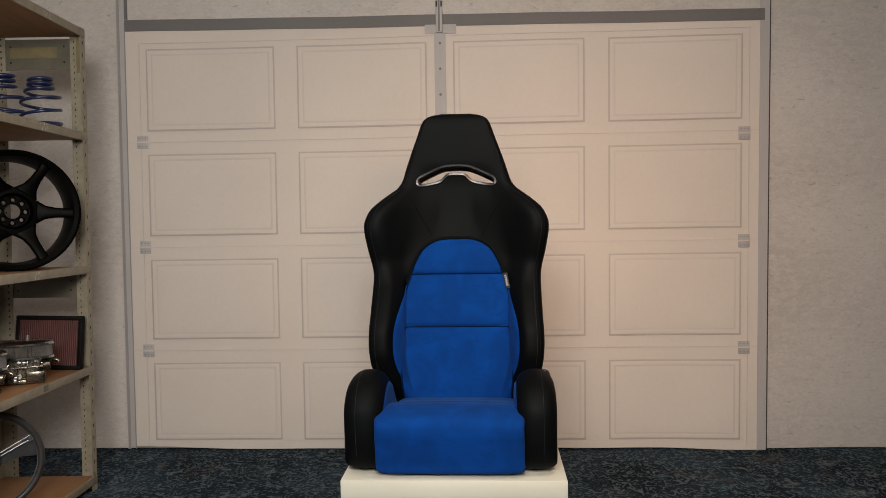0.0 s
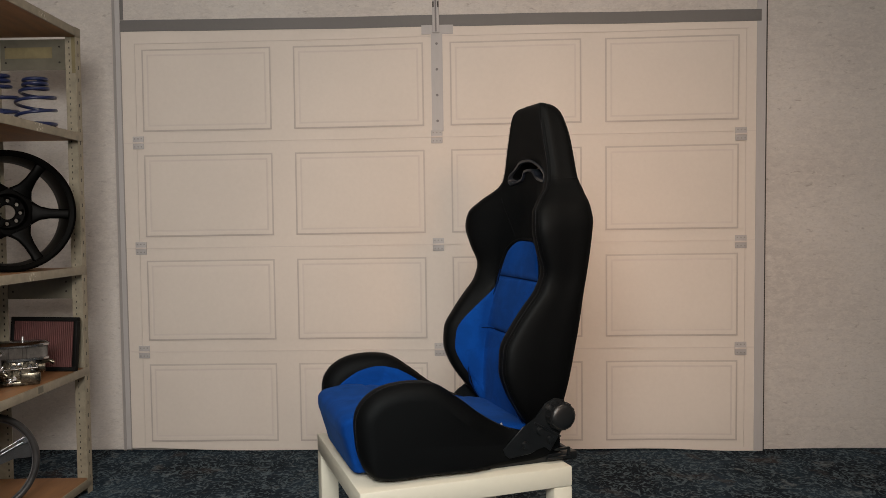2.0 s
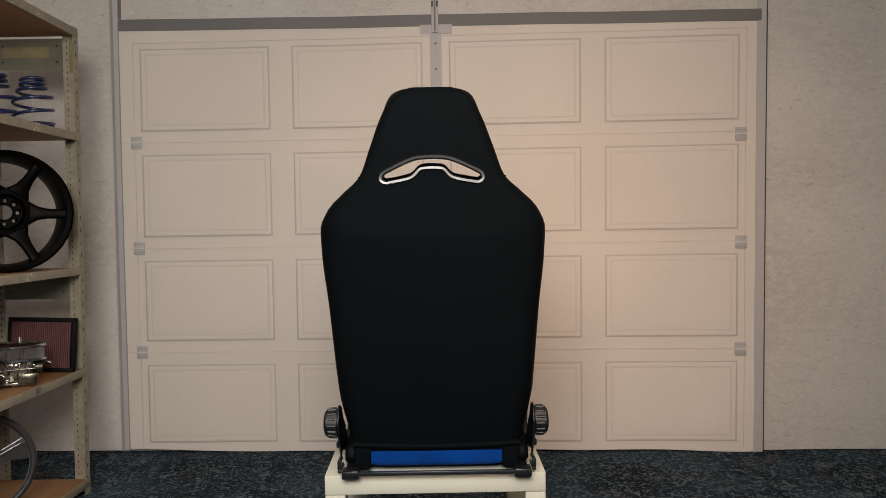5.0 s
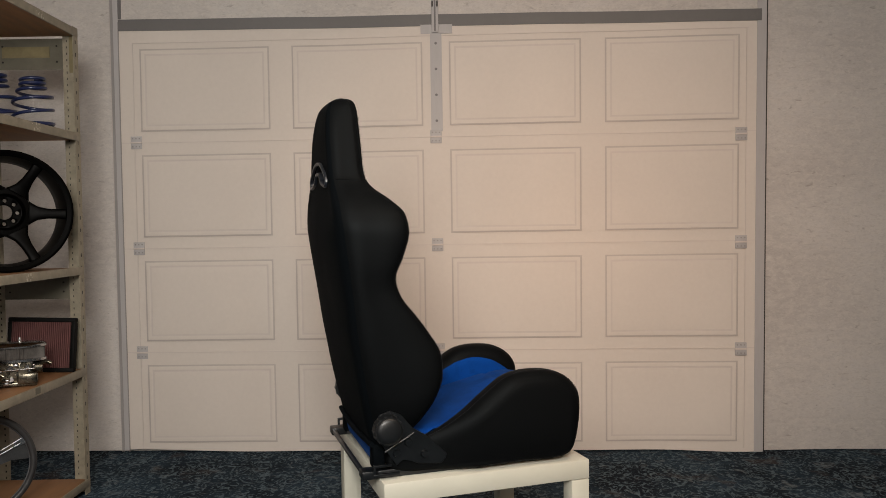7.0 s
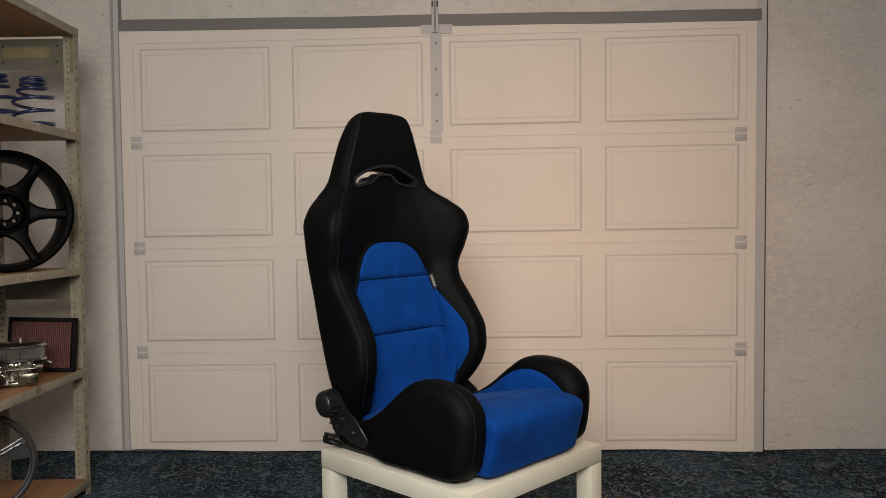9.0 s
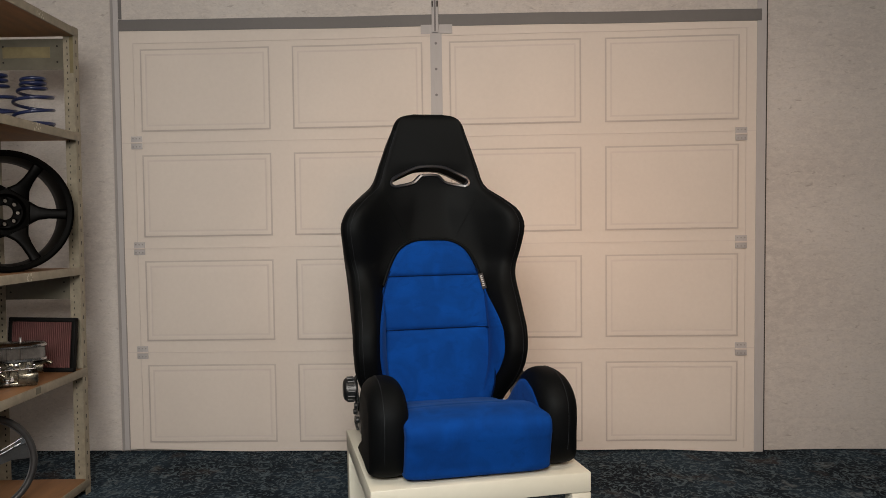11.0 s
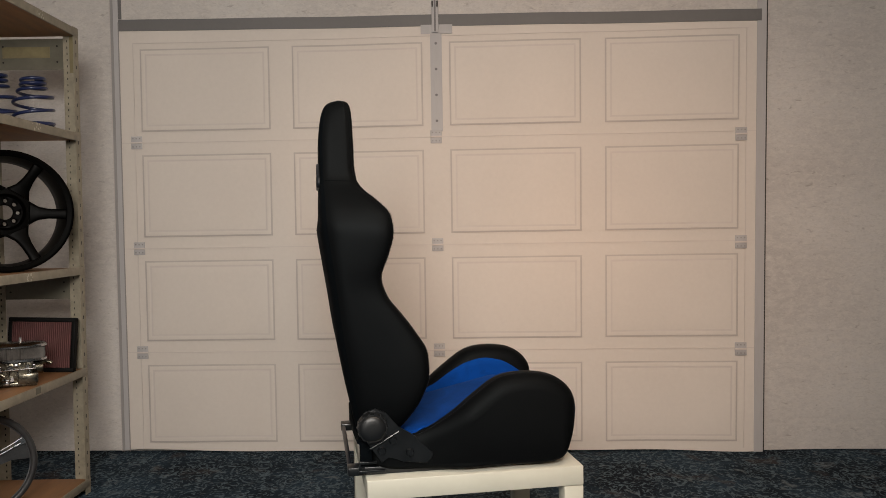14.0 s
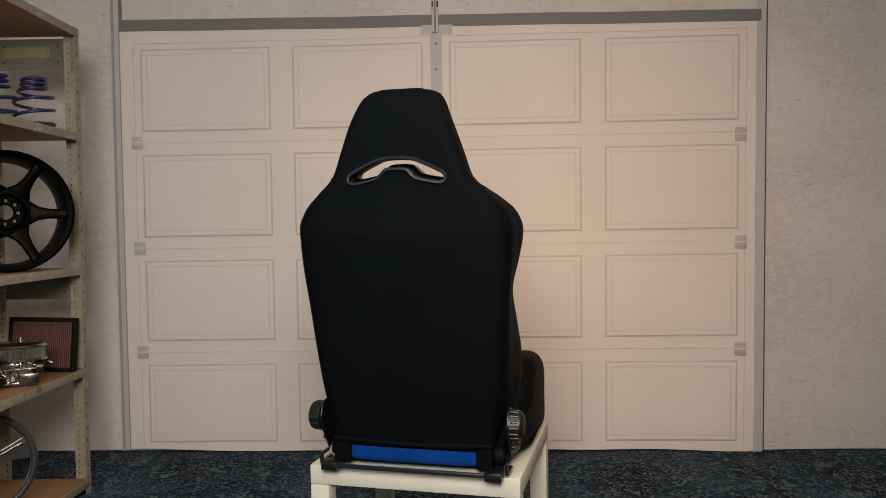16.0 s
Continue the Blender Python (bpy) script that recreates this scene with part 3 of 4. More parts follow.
# trim round the opening under the headrest
for rear, turn in ((False, 1), (True, -1)):
    path = [Vector((p.x, slot_y(p, rear), p.z - (DROP if rear else 0))) for p in loop]
    rings = []
    for d, lift in ((0.0088, -0.004), (0.0084, 0.003), (0.0065, 0.0052), (0.0010, 0.0045), (-0.0006, 0.000), (-0.0006, -0.030)):
        row = []
        for i, p in enumerate(path):
            t = (path[(i + 1) % len(path)] - path[i - 1]).normalized()
            row.append(p + Vector((-t.z, 0, t.x)).normalized() * d - Vector((0, lift * turn, 0)))
        rings.append(row)
    part("vent_trim", loft(rings, True, False), GLOSS, backrest, "glossy dark plastic vent trim")

# blue centre of the backrest
T_BLUE = [(0.07, 0.160), (0.15, 0.164), (0.30, 0.167), (0.40, 0.157), (0.46, 0.139), (0.50, 0.122), (0.53, 0.104), (0.547, 0.084), (0.557, 0.064), (0.563, 0.035), (0.565, 0.004)]


def pad(z0, z1, rows, name):
    bm = bmesh.new()
    cols, grid = 40, []
    for j in range(rows + 1):
        t = j / rows
        z = z0 + (z1 - z0) * (1 - math.cos(math.pi * t)) / 2
        xw = lerp(z, T_BLUE)
        edge = min(z - z0, z1 - z)
        row = []
        for i in range(cols + 1):
            u = math.sin((2 * i / cols - 1) * math.pi / 2)
            rim = xw * (1 - abs(u))
            near = min(edge, rim)
            puff = 0.0008 + 0.0085 * (1 - math.exp(-near / 0.006)) + 0.003 * min(1, near / 0.06)
            x = u * xw
            row.append(bm.verts.new((x, front_y(x, z) - puff, z)))
        grid.append(row)
    for a, b in zip(grid, grid[1:]):
        for i in range(cols):
            bm.faces.new((a[i], a[i + 1], b[i + 1], b[i]))
    return part(name, bm, SUEDE, backrest, "bright blue suede centre panel", angle=180)


pad(0.066, 0.3008, 26, "centre_panel")
pad(0.2998, 0.4585, 22, "centre_panel")
pad(0.4575, 0.565, 22, "centre_panel")

# dark blue bars along the cross seams paint the shade in the crease
for z in (0.3003, 0.458):
    xw = lerp(z, T_BLUE) - 0.002
    part("cross_seam", tube([(x, front_y(x, z) - 0.0055, z) for x in [xw * (i / 12 - 1) for i in range(25)]], 0.0016, 6), CREASE_SHADE, backrest, "dark blue bar for the shade of the sewn crease")
lip = [(lerp(z, T_BLUE) + 0.004, z + 0.003) for z in [0.43 + 0.134 * (1 - (1 - i / 24) ** 2) for i in range(25)]]
lip = lip + [(-x, z) for x, z in lip[::-1]]
part("panel_piping", tube(catmull([(x, front_y(x, z) - 0.004, z) for x, z in lip], 2), 0.0048, 8), LEATHER, backrest, "black leatherette lip over the centre panel")
care = part("care_tag", box(-0.004, 0.004, -0.0008, 0.0008, -0.005, 0.005, 0.0004), LABEL_WHITE, backrest, "small white fabric tag")
care.matrix_basis = pose(0.178, 0.085, 0.096, -20, 25, 0)

T_REACH = [(0.068, 0.44), (0.10, 0.54), (0.15, 0.70), (0.19, 0.79), (0.24, 0.85), (0.29, 0.84), (0.33, 0.775), (0.38, 0.59), (0.43, 0.33), (0.475, 0.04)]
for side in (-1, 1):
    bm, grid, edge_path = bmesh.new(), [], []
    for j in range(41):
        z = 0.068 + (0.475 - 0.068) * j / 40
        run = half(z)[PER * 8:PER * 11 + 3]
        run = run[::-1]
        d = [0.0]
        for a, b in zip(run, run[1:]):
            d.append(d[-1] + (b - a).length)
        row, q = [], lerp(z, T_REACH)
        for i in range(15):
            t = i / 14
            s = d[-1] * q * t
            x, y = float(np.interp(s, d, [p.x for p in run])), float(np.interp(s, d, [p.y for p in run]))
            x2, y2 = float(np.interp(s + 0.004, d, [p.x for p in run])), float(np.interp(s + 0.004, d, [p.y for p in run]))
            tx, ty = x2 - x, y2 - y
            L = math.hypot(tx, ty) or 1
            nx, ny = ty / L, -tx / L
            if ny > 0 and nx > 0:
                nx, ny = -nx, -ny
            near = min(s, d[-1] * q - s)
            o = 0.002 + 0.004 * (1 - math.exp(-max(near, 0) / 0.006))
            row.append(Vector((side * (x + nx * o), y + ny * o, z)))
        grid.append([bm.verts.new(p) for p in row])
        edge_path.append(row[-1] + Vector((side * 0.004, -0.003, 0)))
    for a, b in zip(grid, grid[1:]):
        for i in range(14):
            bm.faces.new((a[i], a[i + 1], b[i + 1], b[i]))
    part("inner_wing", bm, SUEDE, backrest, "blue suede inner side of the wing", angle=180)
    rim = [half(0.115 + 0.0075 * j)[int(PER * 7)] for j in range(106)]
    rim = [Vector((side * (p.x + 0.001), p.y - 0.0012, p.z)) for p in rim if p.z < 0.90]
    stitches(rim, backrest)
    rim = [half(0.115 + 0.0075 * j)[int(PER * 6) + 2] for j in range(106)]
    part("wing_seam", tube([Vector((side * p.x, p.y, p.z)) for p in rim if p.z < 0.90], 0.0014, 6), LEATHER, backrest)
    # the crease beside the centre panel gets its shade from a dark tube
    crease = []
    for j in range(40):
        z = 0.075 + 0.40 * j / 39
        x = lerp(z, T_BLUE)
        crease.append(Vector((side * (x - 0.001), front_y(x, z) - 0.0065, z)))
    part("panel_seam", tube(crease, 0.0022, 6), CREASE_SHADE, backrest)
    # seam across the neck side
    seam = [p for p in half(0.733)[PER * 3 - 1:PER * 7]]
    part("neck_seam", tube([Vector((side * (p.x + 0.0005), p.y, p.z - 0.004 * k / len(seam))) for k, p in enumerate(seam)], 0.0022, 6), LEATHER, backrest)
    seam = []
    for k in range(14):
        x, z = 0.150 - 0.075 * (k / 13) ** 1.1, 0.722 - 0.15 * k / 13
        seam.append(Vector((side * x, front_y(x, z) - 0.0006, z)))
    part("front_seam", tube(seam, 0.0010, 6), LEATHER, backrest)

# woven label at the edge of the centre panel
lx, lz = 0.150, 0.437
ly = front_y(lx, lz) - 0.010
lm = pose(lx, ly - 0.002, lz, -11, -15, -14)
tag = part("woven_label", box(-0.007, 0.007, -0.0015, 0.0015, -0.024, 0.024, 0.0005), LABEL_BLACK, backrest, "small black woven label")
tag.matrix_basis = lm
for k in range(6):
    z = -0.016 + 0.006 * k
    o = part("print_bar", box(-0.0035, 0.0035, -0.0021, -0.0012, z, z + 0.0036), LABEL_WHITE, tag)

# cushion
CUSH = [(-0.302, 0.012), (-0.312, 0.04), (-0.325, 0.085), (-0.333, 0.118), (-0.332, 0.140), (-0.320, 0.1545), (-0.28, 0.164), (-0.24, 0.167), (-0.18, 0.161), (-0.10, 0.145), (0.0, 0.123),
        (0.10, 0.102), (0.20, 0.084), (0.230, 0.074), (0.237, 0.066), (0.239, 0.045), (0.234, 0.024), (0.18, 0.012), (-0.05, 0.010), (-0.25, 0.010)]
prof = catmull([(0, y, z) for y, z in CUSH], 5, True)
mid = Vector((0, -0.06, 0.09))
rings = []
for i in range(33):
    u = math.sin((2 * i / 32 - 1) * math.pi / 2)
    hw = 0.174
    ins = 0.016 * (1 - max(0.0, 1 - abs(u) ** 9) ** (1 / 3))
    sink = 0.004 * u * u
    ring_ = []
    for k, p in enumerate(prof):
        a, b = prof[k - 1], prof[(k + 1) % len(prof)]
        t = (b - a).normalized()
        nrm = Vector((0, t.z, -t.y))
        if nrm.dot(p - mid) > 0:
            nrm = -nrm
        groove = 0.005 * (math.exp(-((p.y + 0.19) / 0.006) ** 2) + math.exp(-((p.y - 0.04) / 0.006) ** 2)) * (1 if p.z > 0.08 else 0)
        wide = hw + 0.012 * max(0.0, 1 - abs(p.y + 0.25) / 0.2)
        q = p + nrm * (ins + groove)
        ring_.append(Vector((u * wide, q.y, q.z - (sink if p.z > 0.1 else 0))))
    rings.append(ring_)
cushion = part("seat_cushion", loft(rings), SUEDE, seat, "bright blue suede seat cushion", angle=60)

BOL = [(-0.309, 0.13), (-0.304, 0.175), (-0.280, 0.208), (-0.238, 0.231), (-0.165, 0.239), (-0.105, 0.228), (-0.045, 0.188), (0.015, 0.141), (0.09, 0.098), (0.16, 0.078),
       (0.205, 0.062), (0.212, 0.030), (0.18, 0.012), (0.05, 0.004), (-0.12, 0.006), (-0.268, 0.014), (-0.297, 0.056)]
bprof = catmull([(0, y, z) for y, z in BOL], 5, True)
area = sum(a.y * b.z - b.y * a.z for a, b in zip(bprof, bprof[1:] + bprof[:1]))
BR, BE, XM, HW = 0.046, 2.3, 0.214, 0.049


def round_at(p):
    low = lerp(p.z, [(0.0, 0.35), (0.03, 0.5), (0.09, 1.0)])
    return low * min(BR, 0.30 * max(0.03, 0.25 if p.y < -0.05 else 0.25 - (p.y + 0.05) * 0.72))


def bol_ring(u):
    off = 1 - max(0.0, 1 - abs(u) ** BE) ** (1 / BE)
    out = []
    for k, p in enumerate(bprof):
        a, b = bprof[k - 1], bprof[(k + 1) % len(bprof)]
        t = (b - a).normalized()
        nrm = Vector((0, -t.z, t.y)) * (1 if area > 0 else -1)
        q = p + nrm * off * round_at(p)
        tail = 0.032 * max(0.0, min(1.0, (p.y + 0.01) / 0.10)) * max(0.0, u)
        out.append(Vector((XM + HW * u - tail, q.y, q.z)))
    return out


def inner_x(y, z):
    d = min((Vector((0, y, z)) - p).length for p in bprof)
    r = BR
    u = 1.0 if d >= r else (1 - (1 - d / r) ** BE) ** (1 / BE)
    return XM - HW * min(u, 0.995)


T_PATCH = [(-0.305, 0.10), (-0.285, 0.145), (-0.258, 0.170), (-0.206, 0.200), (-0.156, 0.209), (-0.105, 0.199), (-0.055, 0.171), (0.02, 0.122), (0.083, 0.098), (0.12, 0.088)]
for side in (-1, 1):
    rings = []
    for i in range(23):
        u = math.sin((2 * i / 22 - 1) * math.pi / 2) * 0.999
        rings.append([Vector((side * p.x, p.y, p.z)) for p in bol_ring(u)])
    bol = part("side_bolster", loft(rings), LEATHER, seat, "black leatherette thigh bolster", angle=60)
    for u in (0.30,):
        path = bol_ring(u)
        path = [Vector((side * p.x, p.y, p.z)) + (p - Vector((p.x, -0.1, 0.1))).normalized() * 0.0008 for p in path if p.y < 0.11 and p.z > 0.05]
        ks = [i for i in range(len(path)) if (path[i] - path[i - 1]).length > 0.06]
        path = path[ks[0]:] + path[:ks[0]] if ks else path
        stitches(path, bol)
    bm, grid = bmesh.new(), []
    for j in range(37):
        y = -0.285 + 0.40 * j / 36
        zt = lerp(y, T_PATCH)
        zb = max(0.06, min(zt - 0.012, float(np.interp(y, [-0.33, -0.25, 0.0, 0.2], [0.08, 0.14, 0.10, 0.07]))))
        row = []
        for i in range(9):
            z = zb + (zt - zb) * i / 8
            o = -0.001 + 0.005 * (1 - math.exp(-(zt - z) / 0.004))
            row.append(bm.verts.new((side * (inner_x(y, z) - o), y, z)))
        grid.append(row)
    for a, b in zip(grid, grid[1:]):
        for i in range(8):
            bm.faces.new((a[i], a[i + 1], b[i + 1], b[i]))
    part("inner_bolster", bm, SUEDE, bol, "blue suede inner side of the bolster", angle=180)

# recliner hardware
for side in (-1, 1):
    X = lambda v: side * v
    shift = 0.012
    outline = [(0.052, 0.051), (0.056, 0.038), (0.067, 0.027), (0.126, 0.033), (0.143, 0.042), (0.164, 0.048), (0.181, 0.034), (0.198, 0.060), (0.222, 0.095), (0.235, 0.130), (0.222, 0.162),
               (0.195, 0.170), (0.168, 0.158), (0.140, 0.122), (0.105, 0.102)]
    bm = loft([[Vector((X(x), y + shift, z)) for y, z in outline] for x in (0.2400, 0.2445)])
    bmesh.ops.bevel(bm, geom=bm.edges[:], offset=0.001, segments=1, affect="EDGES")
    br = part("recliner_bracket", bm, STEEL_BLACK, seat, "black pressed steel recliner bracket")
    for y, z, r in ((0.111, 0.057, 0.0105), (0.181, 0.065, 0.0105), (0.152, 0.089, 0.0105)):
        part("bolt", cyl((X(0.244), y + shift, z), (X(0.2530), y + shift, z), r, r * 0.75, 14), STEEL_BLACK, br)
    part("pressed_ridge", tube([(X(0.2448), 0.222, 0.070), (X(0.2460), 0.205, 0.080), (X(0.2460), 0.165, 0.102), (X(0.2448), 0.149, 0.111)], 0.0026, 8), STEEL_BLACK, br)
    knob = part("recliner_knob", cyl((X(0.245), 0.216, 0.127), (X(0.272), 0.216, 0.127), 0.0365, 0.0345, 40), PLASTIC, seat, "ribbed black plastic adjuster knob")
    part("knob_cap", loft([[Vector((X(x), 0.216 + q * math.cos(a), 0.127 + q * math.sin(a))) for a in [k * math.pi / 18 for k in range(36)]] for x, q in ((0.271, 0.0325), (0.2735, 0.032), (0.2765, 0.029), (0.279, 0.022), (0.280, 0.012))]), PLASTIC, knob)
    bm = bmesh.new()
    for k in range(14):
        a = k * 2 * math.pi / 14
        c, s = math.cos(a), math.sin(a)
        cyl((X(0.248), 0.216 + 0.0350 * c, 0.127 + 0.0350 * s), (X(0.268), 0.216 + 0.0340 * c, 0.127 + 0.0340 * s), 0.0034, n=8, bm=bm)
    part("grip_rib", bm, PLASTIC, knob)
    part("slide_rail", box(*sorted((X(0.196), X(0.226))), -0.04, 0.262, 0.0, 0.020, 0.003), STEEL_BLACK, seat, "black steel slide rail")
    part("rail_foot", box(*sorted((X(0.190), X(0.232))), 0.235, 0.276, 0.001, 0.022, 0.003), STEEL_BLACK, seat)
    part("rear_corner", box(*sorted((X(0.163), X(0.205))), 0.212, 0.2430, 0.016, 0.080, 0.006), CLOTH, seat, "black cloth corner of the cushion")
    bm = box(*sorted((X(0.236), X(0.245))), 0.185, 0.250, 0.010, 0.017, 0.001)
    box(*sorted((X(0.236), X(0.245))), 0.244, 0.250, 0.017, 0.036, 0.001, bm=bm)
    box(*sorted((X(0.236), X(0.245))), 0.205, 0.250, 0.033, 0.039, 0.001, bm=bm)
    part("release_lever", bm, STEEL_BLACK, seat, "flat black release lever")
part("rear_bar", box(-0.226, 0.226, 0.264, 0.275, 0.009, 0.019, 0.002), GLOSS, seat, "shiny black steel crossbar behind the cushion")
hemline = [(x, lerp(0.075, T_BACK) + 0.006 + 0.004 * math.cos(x * 9), 0.080 - 0.006 * math.cos(x * 7)) for x in [i * 0.0205 - 0.205 for i in range(21)]]
part("back_hem", tube(hemline, 0.007, 8), CLOTH, seat, "black piped hem of the back cover")
for x in (-0.10, 0.0, 0.10):
    part("clip_screw", cyl((x, 0.236, 0.074), (x, 0.242, 0.074), 0.003, n=8), ALLOY, seat)
part("lint", box(-0.004, 0.004, -0.0006, 0.0006, -0.0006, 0.0006), THREAD, seat, "tiny pale thread on the back").matrix_basis = pose(-0.117, lerp(0.499, T_BACK) + 0.0035, 0.499, 0, 8, 0)

# ---- steel rack beside the wall ----
rack = tagged(holder("storage_rack"), "beige slotted steel rack with brown board shelves holding car parts", "rack")
XF, XB, YE, YN = -1.448, -1.83, 1.042, -0.30


def post(x, y, dx, dy):
    """An angle post at a corner, flanges running to dx and dy."""
    bm = box(*sorted((x, x + dx * 0.060)), *sorted((y, y + dy * 0.0025)), 0, 1.876)
    box(*sorted((x, x + dx * 0.0025)), *sorted((y + dy * 0.0025, y + dy * 0.042)), 0, 1.876, bm=bm)
    return part("post", bm, RACK, rack, "slotted beige angle post")


posts = [post(XF, YE, -1, -1), post(XB, YE, 1, -1), post(XF, YN, -1, 1), post(XB, YN, 1, 1)]
SLOTS = {}


def slot(owner, x0, x1, y0, y1, z, h):
    """One dark punched slot on a post; alike slots share a mesh."""
    key = (round(x1 - x0, 5), round(y1 - y0, 5), h)
    at = pose((x0 + x1) / 2, (y0 + y1) / 2, z + h / 2)
    if key in SLOTS:
        twin(SLOTS[key], owner, at)
    else:
        SLOTS[key] = part("slot", box(-key[0] / 2, key[0] / 2, -key[1] / 2, key[1] / 2, -h / 2, h / 2), HOLE, owner, smooth=False)
        SLOTS[key].matrix_basis = at


for k in range(36):
    z = 0.06 + k * 0.05
    slot(posts[0], XF + 0.0002, XF + 0.0008, YE - 0.0250, YE - 0.0205, z, 0.014)
    slot(posts[0], XF - 0.020, XF - 0.016, YE - 0.0035, YE - 0.0027, z, 0.014)
    for dz in (0.012, 0.037):
        slot(posts[0], XF - 0.0455, XF - 0.0425, YE - 0.0035, YE - 0.0027, z + dz, 0.008)
for k in range(72):
    slot(posts[1], XB + 0.0405, XB + 0.0455, YE - 0.0035, YE - 0.0027, 0.06 + k * 0.025, 0.008)
SHELF = (1.857, 1.441, 0.906, 0.497, 0.045)
for z in SHELF:
    sh = part("shelf", box(XB + 0.004, XF - 0.004, YN + 0.004, YE - 0.006, z - 0.012, z + 0.010, 0.001), BOARD, rack, "brown hardboard shelf")
    part("shelf_lip", box(XF - 0.003, XF + 0.003, YN + 0.045, YE - 0.004, z - 0.017, z + 0.015, 0.001), RACK, sh, "beige steel shelf edge")
for z0, z1 in ((1.715, 1.838), (0.790, 0.888)):
    g = part("gusset_plate", box(XB + 0.055, XF - 0.061, YE + 0.001, YE + 0.004, z0, z1), RACK_GREY, rack, "grey steel end brace plate")
    for x in (XB + 0.08, XF - 0.085):
        for z in sorted({max(z0 + 0.014, z1 - 0.03), min(z0 + 0.03, z1 - 0.014)}):
            part("bolt", cyl((x, YE - 0.0012, z), (x, YE + 0.0008, z), 0.004, n=8), HOLE, g)
part("tape", box(-1.752, -1.562, YE - 0.001, YE + 0.0008, 1.762, 1.806), TAPE, rack, "strip of yellowed masking tape")
part("tape", box(XF - 0.034, XF - 0.020, YE - 0.0042, YE - 0.003, 1.70, 1.855), TAPE, rack, "strip of yellowed masking tape")

# coil springs
def spring(x, y, z, turn, rtop, rbot, h):
    pts, n = [], 230
    for i in range(n):
        t = i / (n - 1)
        a = t * 6.2 * 2 * math.pi + turn
        zz = h * lerp(t, [(0, 0.0), (0.13, 0.03), (0.33, 0.36), (0.52, 0.66), (0.66, 0.80), (0.83, 0.90), (1, 0.985)])
        r = lerp(t, [(0, rbot * 0.93), (0.1, rbot), (0.45, rbot), (0.62, rtop * 1.1), (0.8, rtop), (1, rtop * 0.97)])
        pts.append((r * math.cos(a), r * math.sin(a), zz + 0.007))
    ob = part("coil_spring", tube(pts, 0.0062, 10), SPRING, None, angle=180)
    ob.matrix_basis = pose(x, y, z)
    return tagged(ob, "dark blue painted lowering coil spring standing on rack shelf", "coil spring", "coil springs")


spring(-1.513, 0.80, 1.451, 0.6, 0.041, 0.068, 0.180)
spring(-1.622, 0.735, 1.451, 2.1, 0.041, 0.068, 0.186)


# wheels
def open_mesh(ob):
    bm = bmesh.new()
    bm.from_mesh(ob.data)
    return bm


